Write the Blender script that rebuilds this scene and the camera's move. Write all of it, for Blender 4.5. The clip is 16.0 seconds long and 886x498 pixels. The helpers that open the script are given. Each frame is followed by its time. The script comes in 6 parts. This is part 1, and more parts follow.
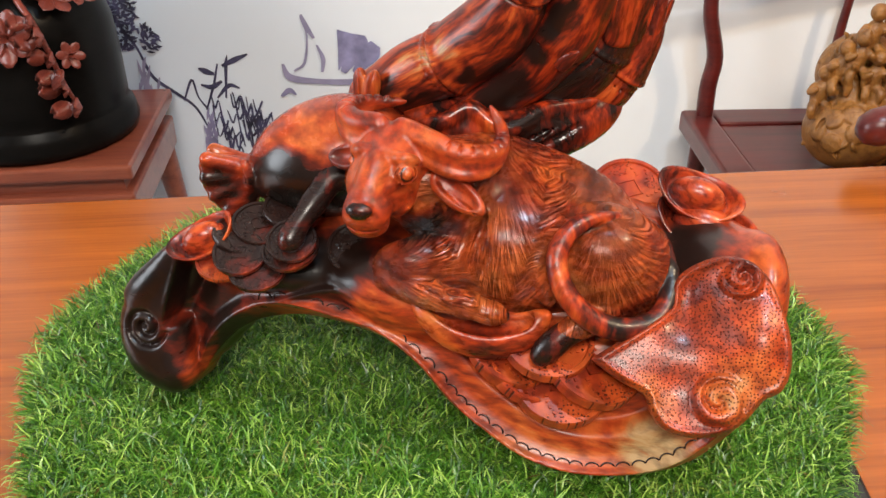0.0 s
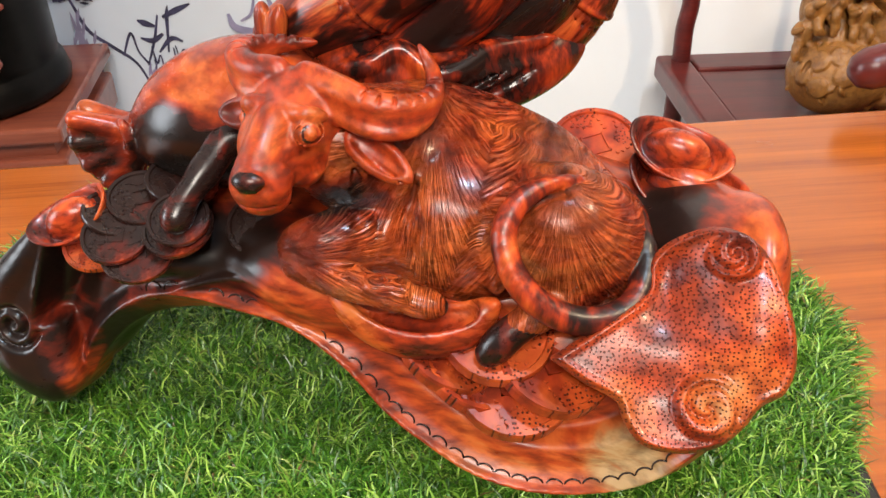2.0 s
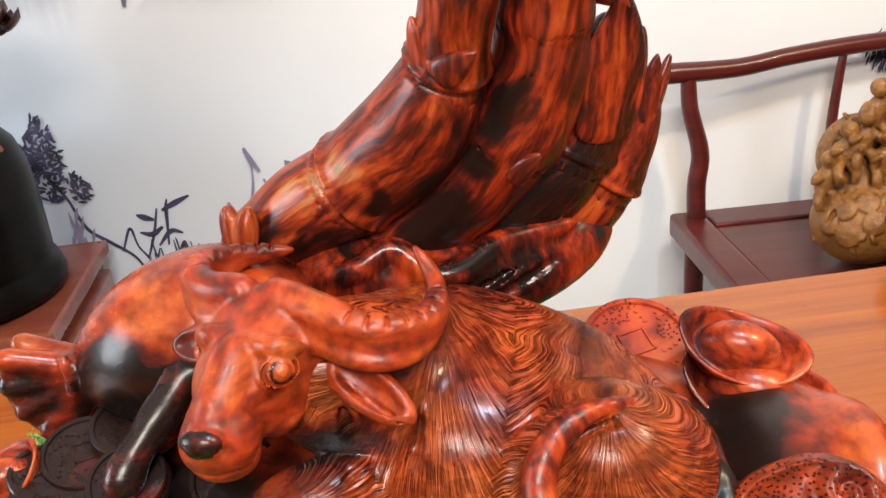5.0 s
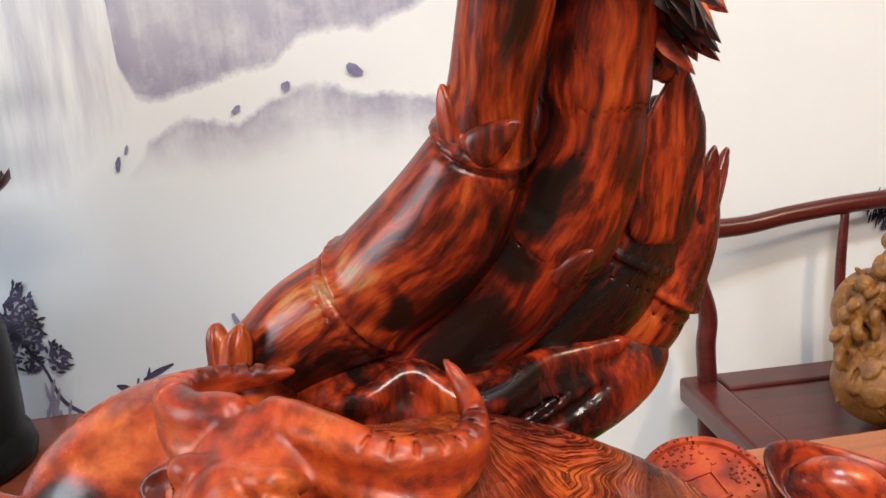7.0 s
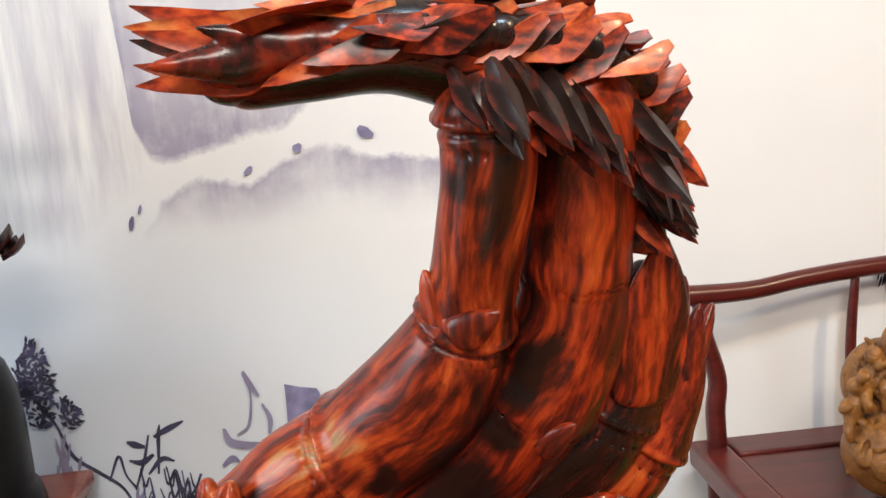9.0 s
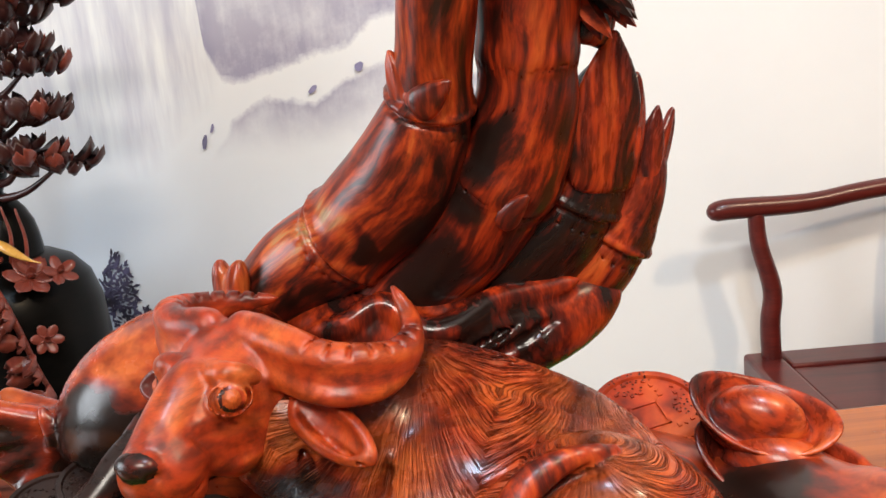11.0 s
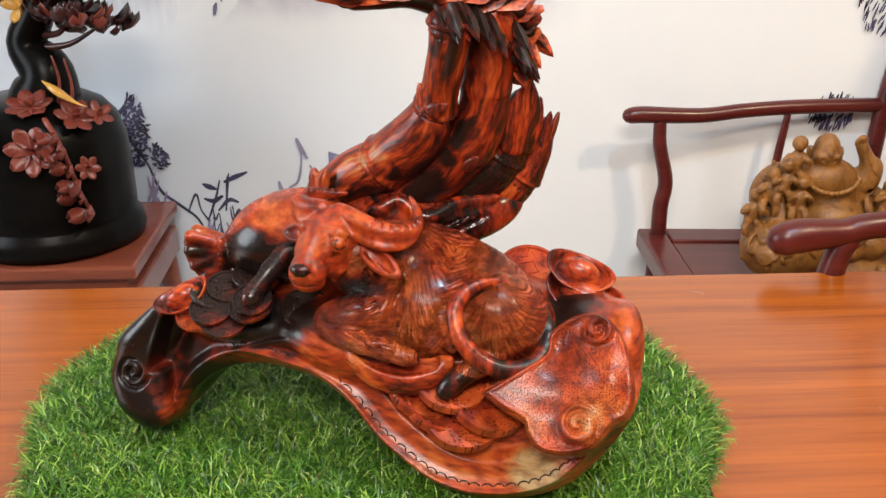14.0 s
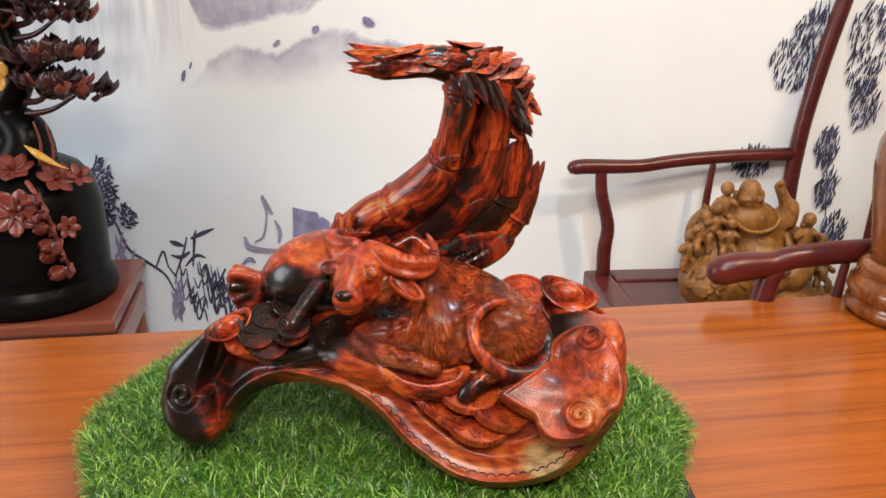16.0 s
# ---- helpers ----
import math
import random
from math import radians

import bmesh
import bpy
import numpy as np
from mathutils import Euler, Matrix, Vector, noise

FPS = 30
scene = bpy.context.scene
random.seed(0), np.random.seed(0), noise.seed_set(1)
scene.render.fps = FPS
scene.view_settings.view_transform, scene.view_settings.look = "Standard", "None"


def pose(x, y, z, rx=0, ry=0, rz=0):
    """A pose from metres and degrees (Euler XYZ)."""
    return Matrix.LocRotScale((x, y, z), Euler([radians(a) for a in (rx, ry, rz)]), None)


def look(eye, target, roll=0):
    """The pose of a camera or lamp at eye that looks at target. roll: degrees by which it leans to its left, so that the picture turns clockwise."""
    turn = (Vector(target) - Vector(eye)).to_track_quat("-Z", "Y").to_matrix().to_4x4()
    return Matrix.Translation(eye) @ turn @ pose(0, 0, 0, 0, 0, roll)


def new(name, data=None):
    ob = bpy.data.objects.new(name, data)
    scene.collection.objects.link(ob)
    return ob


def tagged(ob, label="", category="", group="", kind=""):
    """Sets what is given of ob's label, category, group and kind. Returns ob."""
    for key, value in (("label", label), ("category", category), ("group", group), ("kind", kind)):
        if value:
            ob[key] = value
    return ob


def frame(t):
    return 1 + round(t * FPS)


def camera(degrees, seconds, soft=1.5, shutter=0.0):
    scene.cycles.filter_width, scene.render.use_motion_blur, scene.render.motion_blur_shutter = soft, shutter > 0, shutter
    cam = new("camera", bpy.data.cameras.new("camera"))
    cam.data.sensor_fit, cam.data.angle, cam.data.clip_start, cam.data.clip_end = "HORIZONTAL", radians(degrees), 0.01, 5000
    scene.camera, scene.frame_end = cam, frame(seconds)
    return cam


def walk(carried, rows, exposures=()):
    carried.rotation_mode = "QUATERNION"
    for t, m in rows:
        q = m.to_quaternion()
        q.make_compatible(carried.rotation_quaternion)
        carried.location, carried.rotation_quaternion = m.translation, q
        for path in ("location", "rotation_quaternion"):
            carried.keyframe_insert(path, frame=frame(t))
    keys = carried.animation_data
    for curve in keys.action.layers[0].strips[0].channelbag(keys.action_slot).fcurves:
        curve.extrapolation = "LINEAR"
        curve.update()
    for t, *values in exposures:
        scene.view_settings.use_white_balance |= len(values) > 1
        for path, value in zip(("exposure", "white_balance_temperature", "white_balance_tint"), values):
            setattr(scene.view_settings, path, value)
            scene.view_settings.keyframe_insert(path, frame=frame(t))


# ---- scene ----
cam = camera(53.49, 16.0)
PATH = [
    (0, (0.2114, 0.2778, 0.5854), (0.0037, 1.9863, -0.4332), -0.49),
    (0.5, (0.2089, 0.3111, 0.5699), (0.0157, 1.9962, -0.4899), -0.34),
    (1, (0.1986, 0.3580, 0.5474), (0.0235, 2.0284, -0.5385), 0.00),
    (1.5, (0.2111, 0.3876, 0.5395), (0.0517, 2.0495, -0.5617), -0.98),
    (2, (0.2288, 0.3812, 0.5378), (0.0748, 2.0405, -0.5680), -1.00),
    (2.5, (0.2362, 0.3692, 0.5454), (0.0584, 2.0394, -0.5403), -1.16),
    (3, (0.2369, 0.3581, 0.5450), (0.0165, 2.0472, -0.5031), -2.14),
    (3.5, (0.2496, 0.3637, 0.5390), (0.0107, 2.0588, -0.4952), -3.73),
    (4, (0.2620, 0.3907, 0.5434), (0.0299, 2.0990, -0.4705), -5.04),
    (4.5, (0.2499, 0.4260, 0.5389), (0.0348, 2.1754, -0.4064), -4.46),
    (4.7, (0.2378, 0.4499, 0.5312), (0.0332, 2.2349, -0.3475), -4.89),
    (6.8, (0.2013, 0.5204, 0.4653), (0.0668, 2.4724, 0.0507), -5.14),
    (7, (0.2003, 0.5272, 0.4716), (0.0661, 2.4836, 0.0782), -5.07),
    (7.5, (0.1941, 0.5519, 0.4948), (0.0626, 2.5193, 0.1604), -4.63),
    (8, (0.1953, 0.5542, 0.5216), (0.0754, 2.5274, 0.2176), -5.34),
    (8.2, (0.1981, 0.5498, 0.5287), (0.0812, 2.5251, 0.2382), -5.02),
    (10.3, (0.2528, 0.5126, 0.4846), (-0.0561, 2.4516, 0.1040), -5.88),
    (10.5, (0.2581, 0.5083, 0.4754), (-0.0750, 2.4435, 0.0959), -5.94),
    (11, (0.2626, 0.4803, 0.4602), (-0.0955, 2.4048, 0.0503), -5.80),
    (11.5, (0.2627, 0.4385, 0.4530), (-0.0939, 2.3485, -0.0213), -4.54),
    (12, (0.2666, 0.3826, 0.4635), (-0.0646, 2.2716, -0.1040), -2.29),
    (12.5, (0.2794, 0.2903, 0.5082), (-0.0309, 2.1595, -0.1318), -0.83),
    (13, (0.2969, 0.2085, 0.5665), (-0.0003, 2.0661, -0.1122), 0.07),
    (13.5, (0.3046, 0.1602, 0.6027), (0.0297, 2.0092, -0.1084), 0.18),
    (14, (0.2951, 0.1247, 0.6138), (0.0597, 1.9604, -0.1443), 0.48),
    (14.5, (0.2630, 0.0918, 0.6211), (0.0941, 1.9325, -0.1426), 1.00),
    (15, (0.2448, 0.0416, 0.6325), (0.1337, 1.9095, -0.0735), 0.97),
    (15.5, (0.2361, 0.0020, 0.6328), (0.1448, 1.8880, -0.0264), 0.73),
    (16, (0.2260, -0.0200, 0.6373), (0.1537, 1.8758, 0.0045), 0.52),
]
walk(cam, [(t, look(eye, target, roll)) for t, eye, target, roll in PATH],
     exposures=((0, 0.20), (1.5, 0.40), (4.5, 0.32), (7, 0.0), (10.5, 0.08), (12.5, 0.12), (16, 0.03)))

# ---------------------------------------------------------------- world, lamps
world = bpy.data.worlds.new("room_world")
world.use_nodes = True
scene.world = world
world.node_tree.nodes["Background"].inputs[0].default_value = (0.8, 0.9, 1.0, 1)
world.node_tree.nodes["Background"].inputs[1].default_value = 0.15


def area_lamp(name, place, target, size, power, color):
    lamp = bpy.data.lights.new(name, "AREA")
    lamp.shape, lamp.size, lamp.size_y, lamp.energy, lamp.color = "RECTANGLE", size[0], size[1], power, color
    ob = new(name, lamp)
    ob.matrix_world = look(place, target)
    return ob


area_lamp("ceiling_panel_front", (0.25, -1.00, 2.0), (0.25, 0.8, 0.2), (1.0, 0.5), 58, (1.0, 0.92, 0.82))
area_lamp("ceiling_lamp_cool", (0.65, 0.40, 2.05), (0.5, 1.2, 0.1), (0.14, 0.14), 17, (0.58, 0.80, 1.0))
area_lamp("ceiling_lamp_warm", (1.62, 0.40, 2.05), (0.6, 1.2, 0.1), (0.14, 0.14), 25, (1.0, 0.76, 0.50))
area_lamp("window_left", (-2.4, 0.2, 0.9), (0.0, 0.9, 0.2), (1.2, 1.2), 38, (0.86, 0.93, 1.0))

# ---------------------------------------------------------------- materials


class Nodes:
    """Short hand for building a node material."""

    def __init__(self, name):
        self.mat = bpy.data.materials.new(name)
        self.mat.use_nodes = True
        self.t = self.mat.node_tree
        self.bsdf = self.t.nodes["Principled BSDF"]
        self.coord = self.t.nodes.new("ShaderNodeTexCoord").outputs["Object"]

    def put(self, socket, value):
        if hasattr(value, "is_linked"):
            self.t.links.new(value, socket)
        elif value is not None:
            socket.default_value = value

    def set(self, **values):
        for key, value in values.items():
            self.put(self.bsdf.inputs[key.replace("_", " ")], value)
        return self

    def mapping(self, scale=(1, 1, 1), rot=(0, 0, 0), loc=(0, 0, 0), vec=None):
        n = self.t.nodes.new("ShaderNodeMapping")
        n.inputs["Scale"].default_value, n.inputs["Location"].default_value = scale, loc
        n.inputs["Rotation"].default_value = [radians(a) for a in rot]
        self.put(n.inputs["Vector"], vec or self.coord)
        return n.outputs[0]

    def noise(self, scale, detail=4.0, rough=0.55, vec=None, dist=0.0, color=False):
        n = self.t.nodes.new("ShaderNodeTexNoise")
        n.inputs["Scale"].default_value, n.inputs["Detail"].default_value = scale, detail
        n.inputs["Roughness"].default_value, n.inputs["Distortion"].default_value = rough, dist
        self.put(n.inputs["Vector"], vec or self.coord)
        return n.outputs["Color" if color else "Fac"]

    def voronoi(self, scale, vec=None, feature="F1", rand=1.0, flat=False):
        n = self.t.nodes.new("ShaderNodeTexVoronoi")
        n.voronoi_dimensions = "2D" if flat else "3D"
        n.feature = feature
        n.inputs["Scale"].default_value, n.inputs["Randomness"].default_value = scale, rand
        self.put(n.inputs["Vector"], vec or self.coord)
        return n.outputs["Distance"]

    def ramp(self, fac, stops, ease="LINEAR"):
        n = self.t.nodes.new("ShaderNodeValToRGB")
        n.color_ramp.interpolation = ease
        while len(n.color_ramp.elements) < len(stops):
            n.color_ramp.elements.new(0.5)
        for e, (at, c) in zip(n.color_ramp.elements, stops):
            e.position, e.color = at, (*c, 1) if len(c) == 3 else c
        self.put(n.inputs[0], fac)
        return n.outputs[0]

    def math(self, op, a, b=0.0, c=0.0, clamp=False):
        n = self.t.nodes.new("ShaderNodeMath")
        n.operation, n.use_clamp = op, clamp
        for s, v in zip(n.inputs, (a, b, c)):
            self.put(s, v)
        return n.outputs[0]

    def mix(self, fac, a, b, mode="MIX"):
        n = self.t.nodes.new("ShaderNodeMix")
        n.data_type, n.blend_type = "RGBA", mode
        for s, v in ((n.inputs[0], fac), (n.inputs[6], a), (n.inputs[7], b)):
            self.put(s, (*v, 1) if isinstance(v, tuple) and len(v) == 3 else v)
        return n.outputs[2]

    def vmath(self, op, a, b=None):
        n = self.t.nodes.new("ShaderNodeVectorMath")
        n.operation = op
        self.put(n.inputs[0], a)
        if b is not None:
            self.put(n.inputs[1], b)
        return n.outputs[0]

    def warp(self, amount, scale):
        """The object coordinates, pushed about by a coarse noise."""
        c = self.vmath("SUBTRACT", self.noise(scale, 2, color=True), (0.5, 0.5, 0.5))
        return self.vmath("ADD", self.coord, self.vmath("MULTIPLY", c, (amount,) * 3))

    def split(self, vec=None):
        n = self.t.nodes.new("ShaderNodeSeparateXYZ")
        self.put(n.inputs[0], vec or self.coord)
        return n.outputs

    def random(self):
        return self.t.nodes.new("ShaderNodeObjectInfo").outputs["Random"]

    def attribute(self, name):
        n = self.t.nodes.new("ShaderNodeAttribute")
        n.attribute_name = name
        return n.outputs["Vector"]

    def island(self):
        return self.t.nodes.new("ShaderNodeNewGeometry").outputs["Random Per Island"]

    def bump(self, height, strength=0.3, distance=0.002):
        n = self.t.nodes.new("ShaderNodeBump")
        n.inputs["Strength"].default_value, n.inputs["Distance"].default_value = strength, distance
        self.put(n.inputs["Height"], height)
        old = self.bsdf.inputs["Normal"]
        if old.is_linked:
            self.t.links.new(old.links[0].from_socket, n.inputs["Normal"])
        self.t.links.new(n.outputs[0], old)
        return self


RED = ((0.0, (0.008, 0.005, 0.004)), (0.30, (0.020, 0.008, 0.006)), (0.42, (0.13, 0.014, 0.007)),
       (0.56, (0.40, 0.046, 0.012)), (0.72, (0.58, 0.105, 0.020)), (1.0, (0.62, 0.24, 0.07)))


def carved_wood(name, grain=(7, 7, 60), rot=(0, 0, 0), dark=0.0, hair=0.0, pits=0.0, rough=0.26, blots=(), whorls=(), stops=RED, patch=0.7, vein=1.0, sectors=False, vary=0.0, straight=False, streak=0.30):
    """Oiled and polished rosewood: orange-red heart, black veins; hair or pits are cut in as fine relief, with their
    shade and the hair's glints also put into the colour.
    blots: (x, y, z, radius, amount) heartwood blots in the block, black when positive; whorls: (x, y, z) from which the
    cut hair fans out."""
    n = Nodes(name)
    plain_coord = n.coord
    if straight:
        n.coord = n.attribute("straightened")
    warped = n.warp(0.030 if straight else 0.035, 14 if straight else 9)
    v = n.mapping(grain, rot, vec=warped)
    veins = n.noise(1.0, 5, 0.62, v, 0.9)
    patches = n.noise(1.0, 3, 0.5, n.mapping((34, 34, 9), vec=n.warp(0.02, 20))) if straight else n.noise(15, 3, 0.5)
    fine = n.noise(1.0, 3, 0.6, n.mapping([g * 5 for g in grain], rot, vec=n.warp(0.02, 14)))
    n.coord = plain_coord
    f = n.math("MULTIPLY_ADD", patches, patch, n.math("MULTIPLY_ADD", veins, vein, 0.53 - (patch + vein) / 2 - dark))
    f = n.math("ADD", f, n.math("MULTIPLY_ADD", fine, streak, -streak / 2))
    far = n.warp(0.05, 22)
    for x, y, z, r, amount in blots:
        q = n.t.nodes.new("ShaderNodeVectorMath")
        q.operation = "DISTANCE"
        n.put(q.inputs[0], far)
        q.inputs[1].default_value = (x, y, z)
        f = n.math("MULTIPLY_ADD", n.math("MULTIPLY_ADD", q.outputs["Value"], -1.5 / r, 1.5, clamp=True), n.math("MULTIPLY_ADD", veins, -2.2 * amount, 0.05 * amount), f)
    if vary:
        f = n.math("ADD", f, n.math("MULTIPLY_ADD", n.random(), vary, -vary / 2))
    colour = n.ramp(f, stops)
    colour = n.mix(n.ramp(fine, ((0.36, (0.75,) * 3), (0.58, (0, 0, 0)))), colour, n.mix(0.65, colour, (0.02, 0.008, 0.006)))
    n.set(Base_Color=colour, Roughness=n.math("MULTIPLY_ADD", fine, 0.14, rough - 0.01), Specular_IOR_Level=0.42, Coat_Weight=0.06, Coat_Roughness=0.10)
    n.bump(fine, 0.10, 0.001)
    n.bump(n.noise(55, 2), 0.16, 0.003)
    if hair:
        h = None
        for k, at in enumerate(whorls):
            d = n.vmath("SUBTRACT", n.warp(0.0025, 40), at)
            x, y, z = n.split(d)
            angle = n.math("ARCTAN2", x, z)
            length = n.math("SQRT", n.math("ADD", n.math("MULTIPLY", x, x), n.math("MULTIPLY", z, z)))
            c = n.t.nodes.new("ShaderNodeCombineXYZ")
            n.put(c.inputs[0], n.math("MULTIPLY", angle, 135))
            n.put(c.inputs[1], n.math("MULTIPLY", length, 50))
            one = n.noise(1.0, 2, 0.5, c.outputs[0])
            if h is None:
                h, first = one, length
            else:
                near = n.math("MULTIPLY_ADD", n.math("SUBTRACT", length, first), 120, 0.5, clamp=True)
                h = n.mix(near, one, h)
                first = n.math("MINIMUM", first, length)
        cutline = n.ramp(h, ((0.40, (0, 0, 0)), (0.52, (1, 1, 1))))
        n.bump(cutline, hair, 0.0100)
        # painted in: shade darkens the cut lines, a pale glint tints the hair crests
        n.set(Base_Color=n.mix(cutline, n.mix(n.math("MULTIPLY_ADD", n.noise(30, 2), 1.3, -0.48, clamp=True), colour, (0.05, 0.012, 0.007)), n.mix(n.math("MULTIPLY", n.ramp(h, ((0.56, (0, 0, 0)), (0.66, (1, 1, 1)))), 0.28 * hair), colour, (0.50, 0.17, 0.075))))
    if pits:
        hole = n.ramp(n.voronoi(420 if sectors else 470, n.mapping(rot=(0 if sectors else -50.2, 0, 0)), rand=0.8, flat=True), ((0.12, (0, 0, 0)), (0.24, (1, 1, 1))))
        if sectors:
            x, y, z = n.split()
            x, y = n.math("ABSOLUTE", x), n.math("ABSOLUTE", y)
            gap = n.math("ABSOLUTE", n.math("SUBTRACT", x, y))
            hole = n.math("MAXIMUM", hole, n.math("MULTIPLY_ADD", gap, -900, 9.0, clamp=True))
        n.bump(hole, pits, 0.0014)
        # the shade inside each pit is coloured in as a dark dot
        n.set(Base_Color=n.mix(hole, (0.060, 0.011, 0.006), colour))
    return n.mat


DEEP = ((0.0, (0.006, 0.004, 0.003)), (0.32, (0.014, 0.006, 0.005)), (0.44, (0.12, 0.012, 0.006)), (0.58, (0.40, 0.040, 0.009)), (0.74, (0.58, 0.100, 0.018)), (1.0, (0.60, 0.22, 0.06)))
SAP = ((0.0, (0.006, 0.004, 0.003)), (0.30, (0.016, 0.007, 0.005)), (0.42, (0.15, 0.016, 0.007)), (0.58, (0.44, 0.054, 0.011)), (0.74, (0.58, 0.13, 0.027)), (0.9, (0.46, 0.25, 0.10)), (1.0, (0.50, 0.32, 0.15)))
WOOD = carved_wood("carved_rosewood", (12, 12, 40), (20, 60, 0), rough=0.24, dark=-0.05, patch=0.4, vein=0.8, stops=SAP, blots=(
    (-0.088, 0.77, 0.200, 0.066, 0.40), (-0.066, 0.775, 0.250, 0.030, 0.6), (-0.040, 0.80, 0.238, 0.026, 0.45), (0.030, 0.790, 0.266, 0.045, 0.42), (0.085, 0.785, 0.266, 0.036, 0.38), (0.060, 0.770, 0.266, 0.026, 0.28), (-0.085, 0.78, 0.150, 0.05, 0.50), (-0.005, 0.80, 0.195, 0.050, 0.36), (0.295, 0.715, 0.178, 0.034, -0.34), (0.345, 0.73, 0.20, 0.05, 0.16), (0.36, 0.80, 0.22, 0.07, 0.2), (0.31, 0.81, 0.27, 0.045, 0.55)))
WOOD_PLAIN = carved_wood("carved_rosewood_plain", (18, 18, 40), (20, 30, 0), dark=-0.06, rough=0.22, stops=DEEP)
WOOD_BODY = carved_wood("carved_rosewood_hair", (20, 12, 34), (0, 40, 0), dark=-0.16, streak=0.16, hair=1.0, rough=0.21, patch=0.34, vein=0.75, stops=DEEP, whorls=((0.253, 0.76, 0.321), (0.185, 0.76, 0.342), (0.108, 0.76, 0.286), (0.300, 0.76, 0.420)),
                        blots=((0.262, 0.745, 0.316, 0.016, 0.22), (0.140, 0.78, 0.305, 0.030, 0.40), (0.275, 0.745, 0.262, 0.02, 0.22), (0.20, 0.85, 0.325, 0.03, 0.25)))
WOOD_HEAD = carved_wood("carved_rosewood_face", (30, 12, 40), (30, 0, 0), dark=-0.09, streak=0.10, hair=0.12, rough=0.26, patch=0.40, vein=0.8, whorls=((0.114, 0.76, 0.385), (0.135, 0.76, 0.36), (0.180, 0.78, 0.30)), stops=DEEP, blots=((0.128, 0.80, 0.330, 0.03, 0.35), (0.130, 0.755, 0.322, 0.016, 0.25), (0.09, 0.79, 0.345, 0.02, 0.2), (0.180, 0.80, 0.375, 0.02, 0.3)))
WOOD_TAIL = carved_wood("carved_rosewood_tail", (40, 40, 12), (0, 60, 0), dark=0.10, rough=0.30, patch=0.6, vein=1.4, stops=DEEP)
WOOD_DARK = carved_wood("carved_rosewood_dark", (16, 16, 40), (0, 50, 0), dark=0.25, rough=0.22)
WOOD_BROWN = carved_wood("carved_rosewood_brown", (30, 30, 30), dark=0.20, rough=0.22, stops=DEEP)
WOOD_SACK = carved_wood("carved_rosewood_sack", (12, 8, 22), (0, 55, 0), rough=0.20, dark=-0.02, patch=0.6, vein=1.0, stops=SAP, blots=((0.046, 0.800, 0.300, 0.050, 1.0), (0.090, 0.83, 0.305, 0.05, 0.7), (0.012, 0.81, 0.318, 0.018, -0.30), (-0.016, 0.82, 0.302, 0.036, 0.14)))
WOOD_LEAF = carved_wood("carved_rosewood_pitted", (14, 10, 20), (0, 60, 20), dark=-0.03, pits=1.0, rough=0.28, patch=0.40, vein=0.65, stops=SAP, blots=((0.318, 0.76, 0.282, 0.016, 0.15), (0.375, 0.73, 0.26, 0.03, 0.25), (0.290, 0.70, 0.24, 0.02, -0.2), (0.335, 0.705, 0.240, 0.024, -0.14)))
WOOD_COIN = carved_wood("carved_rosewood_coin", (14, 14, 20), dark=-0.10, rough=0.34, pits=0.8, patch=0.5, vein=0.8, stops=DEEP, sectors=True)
WOOD_CULM = carved_wood("carved_rosewood_culm", (70, 70, 9), dark=0.05, rough=0.25, patch=0.8, vein=1.2, stops=SAP, straight=True, blots=((0.130, 0.85, 0.362, 0.022, 0.30), (0.16, 0.83, 0.44, 0.02, 0.25), (0.19, 0.85, 0.375, 0.035, 0.4), (0.116, 0.850, 0.378, 0.026, -0.50), (0.138, 0.845, 0.402, 0.014, -0.35), (0.150, 0.845, 0.385, 0.012, 0.5), (0.205, 0.81, 0.50, 0.012, 0.2)))
WOOD_CULM_B = carved_wood("carved_rosewood_culm_b", (70, 70, 9), dark=0.05, rough=0.24, patch=0.9, vein=1.2, stops=DEEP, straight=True, blots=((0.214, 0.835, 0.428, 0.017, 0.42), (0.200, 0.845, 0.402, 0.018, 0.30), (0.182, 0.855, 0.360, 0.026, 0.35), (0.245, 0.83, 0.415, 0.020, -0.18)))
WOOD_CULM_LOW = carved_wood("carved_rosewood_culm_low", (40, 40, 9), (0, 65, 0), dark=0.06, rough=0.16, patch=0.9, vein=1.3, stops=DEEP)
WOOD_CULM_DARK = carved_wood("carved_rosewood_culm_dark", (70, 70, 9), dark=0.16, rough=0.22, patch=1.0, vein=1.5, stops=DEEP, straight=True)
WOOD_SHEATH = carved_wood("carved_rosewood_sheath", (60, 60, 9), dark=0.07, rough=0.22, patch=0.8, vein=1.0, stops=DEEP, straight=True)
WOOD_FOLIAGE = carved_wood("carved_rosewood_foliage", (30, 40, 60), dark=-0.16, rough=0.30, vein=1.5, streak=0.5, stops=DEEP, vary=0.35)
WOOD_FOLIAGE_DARK = carved_wood("carved_rosewood_foliage_dark", (30, 40, 30), dark=0.15, rough=0.26, vary=0.34)


